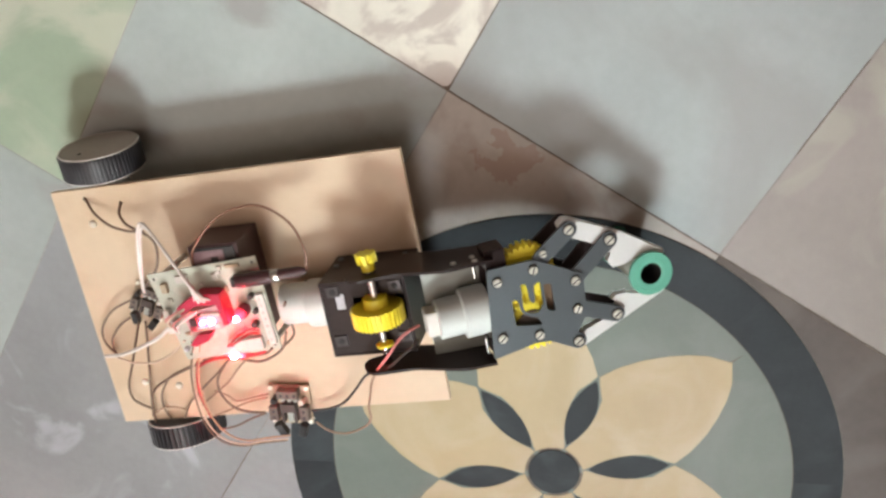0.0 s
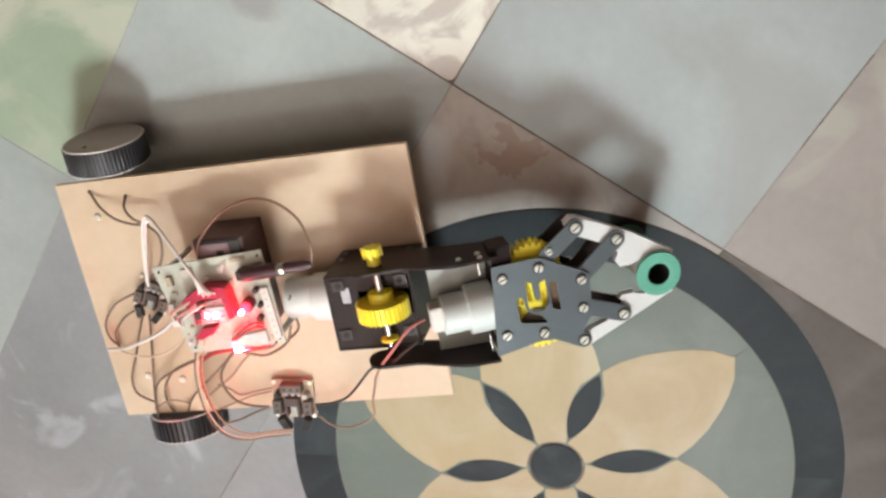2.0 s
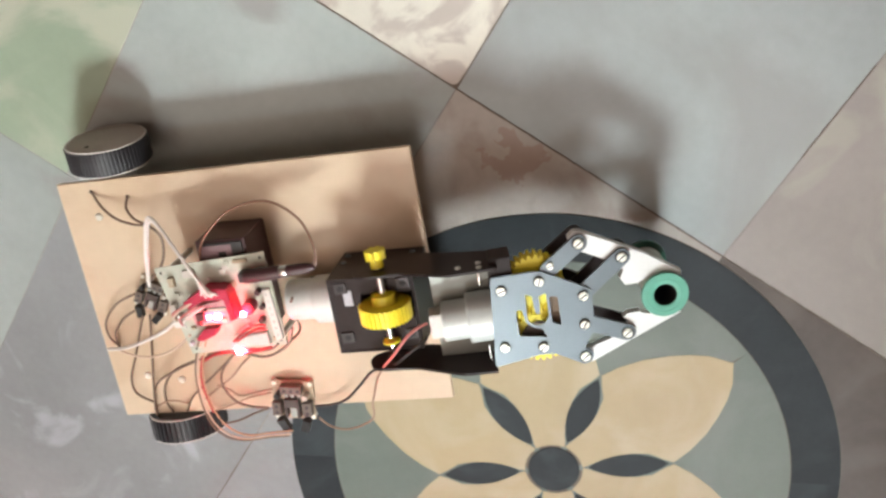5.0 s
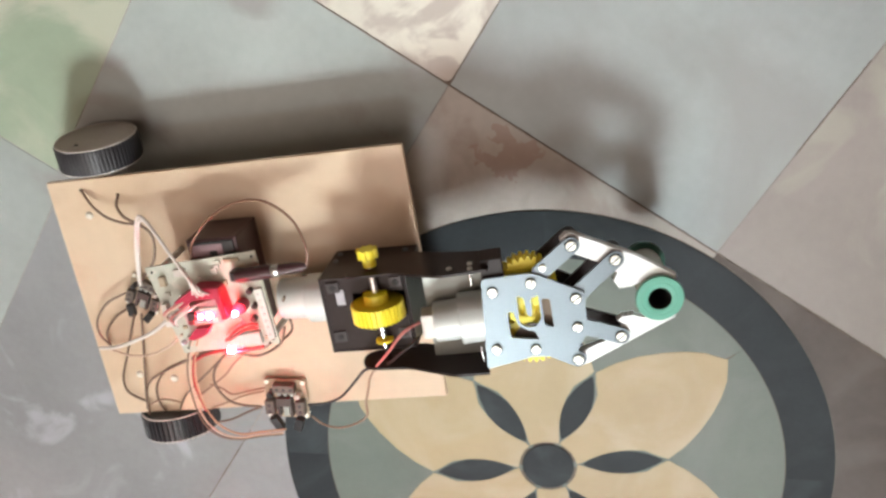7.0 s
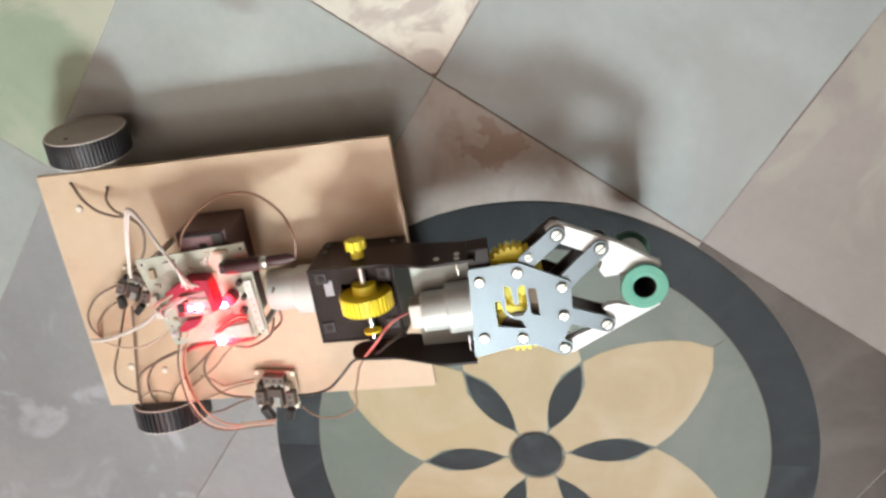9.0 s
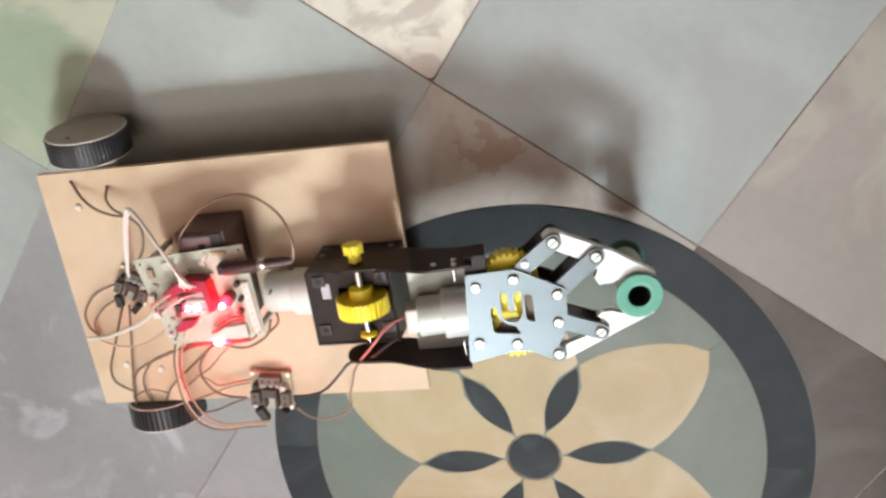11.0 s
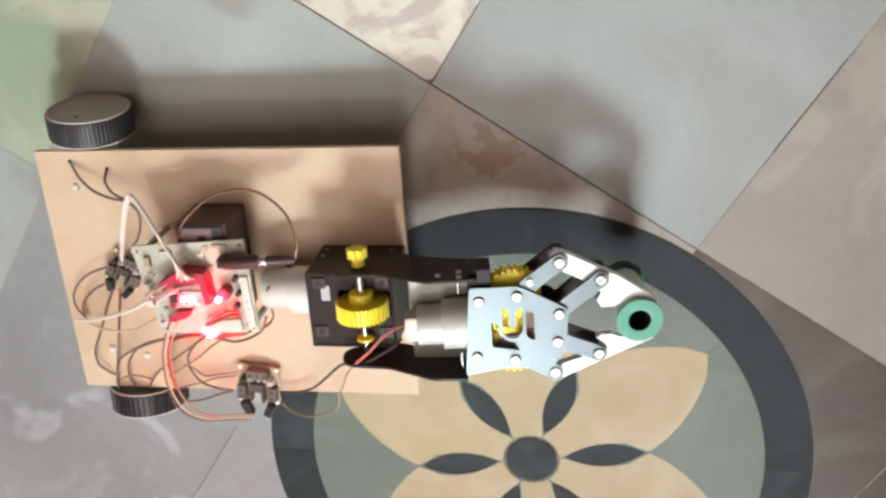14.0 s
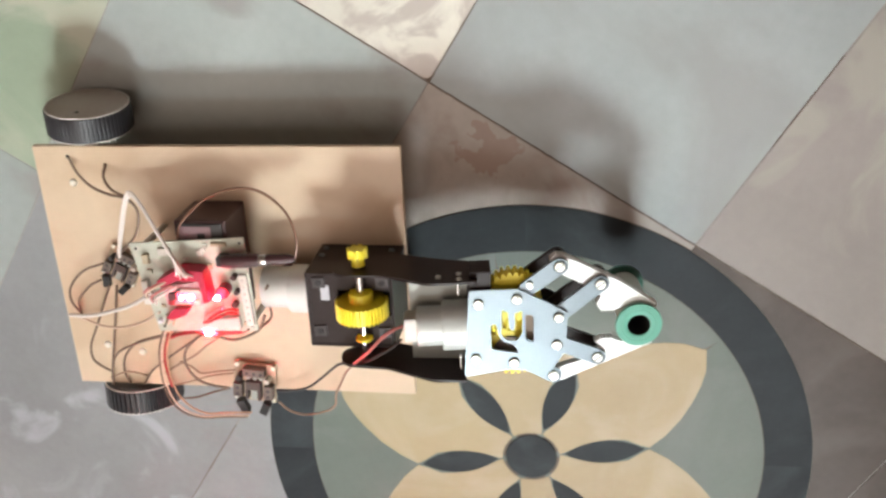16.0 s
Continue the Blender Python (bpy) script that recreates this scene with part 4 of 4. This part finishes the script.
wire("wire", wire_brown, 0.001, (-0.1108, -0.0051, 0.062), (-0.1237, -0.0125, 0.06), (-0.1354, -0.0257, 0.06), (-0.1367, -0.0397, 0.0585))
wire("wire", wire_brown, 0.001, (-0.1037, -0.0095, 0.062), (-0.113, -0.0281, 0.061), (-0.1236, -0.0505, 0.061), (-0.1325, -0.069, 0.061), (-0.1335, -0.0832, 0.06), (-0.1264, -0.0912, 0.059), (-0.1191, -0.0969, 0.057))
wire("wire", wire_brown, 0.001, (-0.0963, -0.0091, 0.064), (-0.1041, -0.0393, 0.062), (-0.1105, -0.0666, 0.062), (-0.1168, -0.0901, 0.06), (-0.1215, -0.1108, 0.056))
wire("wire", wire_brown, 0.001, (-0.0442, -0.0398, 0.09), (-0.0684, -0.0521, 0.074), (-0.0888, -0.0632, 0.066), (-0.1023, -0.0791, 0.063), (-0.1063, -0.0955, 0.06), (-0.1052, -0.1084, 0.056))
wire("wire", wire_brown, 0.001, (-0.0089, -0.0289, 0.1), (-0.0324, -0.0365, 0.092), (-0.0595, -0.0489, 0.078), (-0.084, -0.0608, 0.068), (-0.1026, -0.0706, 0.064), (-0.1139, -0.0823, 0.06), (-0.122, -0.1049, 0.056))
wire("wire", wire_tan, 0.0009, (-0.1175, -0.1005, 0.058), (-0.1043, -0.0938, 0.062), (-0.0951, -0.0939, 0.062), (-0.0875, -0.1011, 0.0555))
wire("wire", wire_brown, 0.0009, (-0.019, -0.0407, 0.092), (-0.0416, -0.06, 0.076), (-0.065, -0.0789, 0.066), (-0.0793, -0.0915, 0.062), (-0.0923, -0.1092, 0.056))
wire("wire", wire_brown, 0.0011, (-0.008, -0.0311, 0.1), (-0.0254, -0.0466, 0.086), (-0.0407, -0.065, 0.074), (-0.0443, -0.0814, 0.068), (-0.0377, -0.0954, 0.066), (-0.0255, -0.1019, 0.065), (-0.0108, -0.1046, 0.064))
wire("wire", wire_tan, 0.0009, (0.0023, -0.036, 0.098), (-0.0154, -0.0517, 0.084), (-0.0319, -0.0679, 0.072), (-0.0513, -0.0821, 0.064), (-0.0705, -0.0959, 0.0575))
wire("wire", wire_tan, 0.0008, (-0.0043, -0.0877, 0.062), (-0.0204, -0.0911, 0.06), (-0.0357, -0.0934, 0.06), (-0.0421, -0.0856, 0.063), (-0.0485, -0.0766, 0.07))
wire("wire", wire_brown, 0.0009, (-0.0643, -0.1252, 0.052), (-0.0442, -0.1192, 0.058), (-0.0256, -0.1105, 0.062), (-0.0109, -0.1051, 0.064))
wire("wire", wire_tan, 0.0008, (-0.0627, -0.1088, 0.056), (-0.0442, -0.1014, 0.06), (-0.0246, -0.0941, 0.062), (-0.0056, -0.0904, 0.063))
wire("wire", wire_brown, 0.0011, (0.0457, -0.0111, 0.106), (0.0384, -0.0256, 0.1), (0.0262, -0.0359, 0.094), (0.0115, -0.0415, 0.092), (0.0013, -0.037, 0.096), (-0.0066, -0.0317, 0.1))
wire("wire", wire_red, 0.0014, (0.0198, -0.0283, 0.1035), (0.003, -0.0308, 0.103), (-0.0136, -0.0303, 0.1015), (-0.0309, -0.0345, 0.098), (-0.044, -0.042, 0.092))
wire("ribbon_strand", wire_brown, 0.0008, (-0.031, -0.0113, 0.111), (-0.0451, -0.0334, 0.098), (-0.057, -0.056, 0.086), (-0.0627, -0.0771, 0.079), (-0.0642, -0.0995, 0.075), (-0.0615, -0.1164, 0.072), (-0.0511, -0.128, 0.071), (-0.035, -0.1318, 0.071), (-0.0171, -0.1307, 0.07), (0.0032, -0.1321, 0.066))
wire("ribbon_strand", wire_cream, 0.0008, (-0.0291, -0.0114, 0.111), (-0.0431, -0.0335, 0.098), (-0.055, -0.0562, 0.086), (-0.0605, -0.0767, 0.079), (-0.0617, -0.098, 0.075), (-0.0588, -0.1142, 0.072), (-0.0489, -0.1258, 0.071), (-0.0336, -0.1302, 0.071), (-0.0162, -0.129, 0.07), (0.0046, -0.1305, 0.066))
wire("ribbon_strand", wire_orange, 0.0008, (-0.0253, -0.0117, 0.111), (-0.0387, -0.0339, 0.098), (-0.0505, -0.0565, 0.086), (-0.0554, -0.0754, 0.079), (-0.056, -0.0944, 0.075), (-0.0529, -0.11, 0.072), (-0.0441, -0.1215, 0.071), (-0.0306, -0.1269, 0.071), (-0.0145, -0.1262, 0.07), (0.0075, -0.1272, 0.066))
wire("wire", wire_red, 0.0011, (-0.0422, -0.0368, 0.094), (-0.0527, -0.0558, 0.084), (-0.0591, -0.0747, 0.076), (-0.0632, -0.0937, 0.066), (-0.0661, -0.1094, 0.0575))
wire("wire", wire_black, 0.0011, (0.0305, -0.1069, 0.062), (0.0446, -0.1067, 0.061), (0.061, -0.1005, 0.064), (0.0781, -0.0834, 0.074), (0.0961, -0.0625, 0.09), (0.1115, -0.0512, 0.106), (0.1272, -0.0406, 0.122), (0.1438, -0.0248, 0.136), (0.1529, -0.0184, 0.137), (0.1587, -0.014, 0.132))
wire("wire", wire_pink, 0.0011, (0.1601, -0.004, 0.13), (0.1534, -0.005, 0.136), (0.1454, -0.0102, 0.139), (0.1342, -0.023, 0.138), (0.1194, -0.0398, 0.126))
wire("wire", wire_tan, 0.0009, (0.1194, -0.0398, 0.126), (0.1076, -0.0571, 0.112), (0.0993, -0.0752, 0.098), (0.0894, -0.0956, 0.082), (0.0844, -0.1134, 0.07), (0.0752, -0.1268, 0.058))
wire("wire", wire_tan, 0.0008, (0.0752, -0.1268, 0.058), (0.0592, -0.1377, 0.048), (0.0453, -0.1417, 0.044), (0.0347, -0.1351, 0.048), (0.0312, -0.1194, 0.06))
wire("wire", wire_brown, 0.001, (0.035, -0.028, 0.1), (0.045, -0.02, 0.09), (0.044, 0.002, 0.095), (0.049, 0.012, 0.1))
wire("jumper_wire", wire_brown, 0.0010, (0.0310, -0.0240, 0.1060), (0.0200, -0.0320, 0.0980), (-0.0020, -0.0370, 0.0900), (-0.0300, -0.0400, 0.0800), (-0.0480, -0.0450, 0.0740))

for k, (x, y) in enumerate(((-0.0150, 0.0284), (-0.0118, 0.0257), (-0.0069, 0.0260), (-0.0017, 0.0275))):
    wire("wire_end", wire_white, 0.0008, (-0.0150 + 0.0006 * k, 0.0400, 0.1215), (-0.0135 + 0.0012 * k, 0.0330, 0.1222), (x, y, 0.1205))
for x0, y0, x1, y1, mat in ((-0.0480, 0.0020, -0.0250, 0.0220, wire_cream), (-0.0440, -0.0010, -0.0210, 0.0195, wire_pink), (-0.0420, -0.0030, -0.0160, 0.0180, wire_white), (-0.0470, 0.0045, -0.0290, 0.0215, wire_pink)):
    wire("jumper_wire", mat, 0.0010, (x0, y0, 0.1080), ((x0 + x1) / 2 - 0.004, (y0 + y1) / 2 + 0.002, 0.1215), (x1, y1, 0.1180))
wire("jumper_wire", wire_red, 0.0011, (-0.0040, -0.0180, 0.1085), (0.0080, -0.0085, 0.1125), (0.0180, -0.0045, 0.1110), (0.0260, -0.0060, 0.1090))
wire("jumper_wire", wire_red, 0.0011, (-0.0010, -0.0180, 0.1085), (0.0100, -0.0110, 0.1120), (0.0190, -0.0075, 0.1105), (0.0250, -0.0090, 0.1090))
wire("jumper_wire", wire_red, 0.0011, (-0.0180, -0.0290, 0.0990), (-0.0020, -0.0275, 0.1020), (0.0120, -0.0290, 0.1030), (0.0240, -0.0275, 0.1040))

def motions():
    rows = [(t, pose(x, y, 0, 0, 0, yaw)) for t, x, y, yaw, a in ROBOT_ROWS]
    walk(robot, rows)
    walk(arm, [(t, arm_pose(a)) for t, x, y, yaw, a in ROBOT_ROWS])
    walk(spool, [(t, pose(x, y, 0, 0, 0, yaw) @ arm_pose(a) @ SPOOL_IN_ARM) for t, x, y, yaw, a in ROBOT_ROWS])
    # each wheel rolls as far as the floor passes under it
    for wheel, base, at in ((wheel_far, WHEEL_FAR, Vector((-0.1085, 0.1290, 0))), (wheel_near, WHEEL_NEAR, Vector((-0.1045, -0.1265, 0)))):
        turn, keys, last = 0.0, [], None
        for t, m in rows:
            p = m @ at
            if last is not None:
                turn += degrees_rolled(p - last, m)
            last = p
            keys.append((t, base @ pose(0, 0, 0, 0, turn, 0)))
        walk(wheel, keys)


def degrees_rolled(step, m):
    return math.degrees(step.dot(m.to_3x3() @ Vector((1, 0, 0))) / 0.0342)


motions()
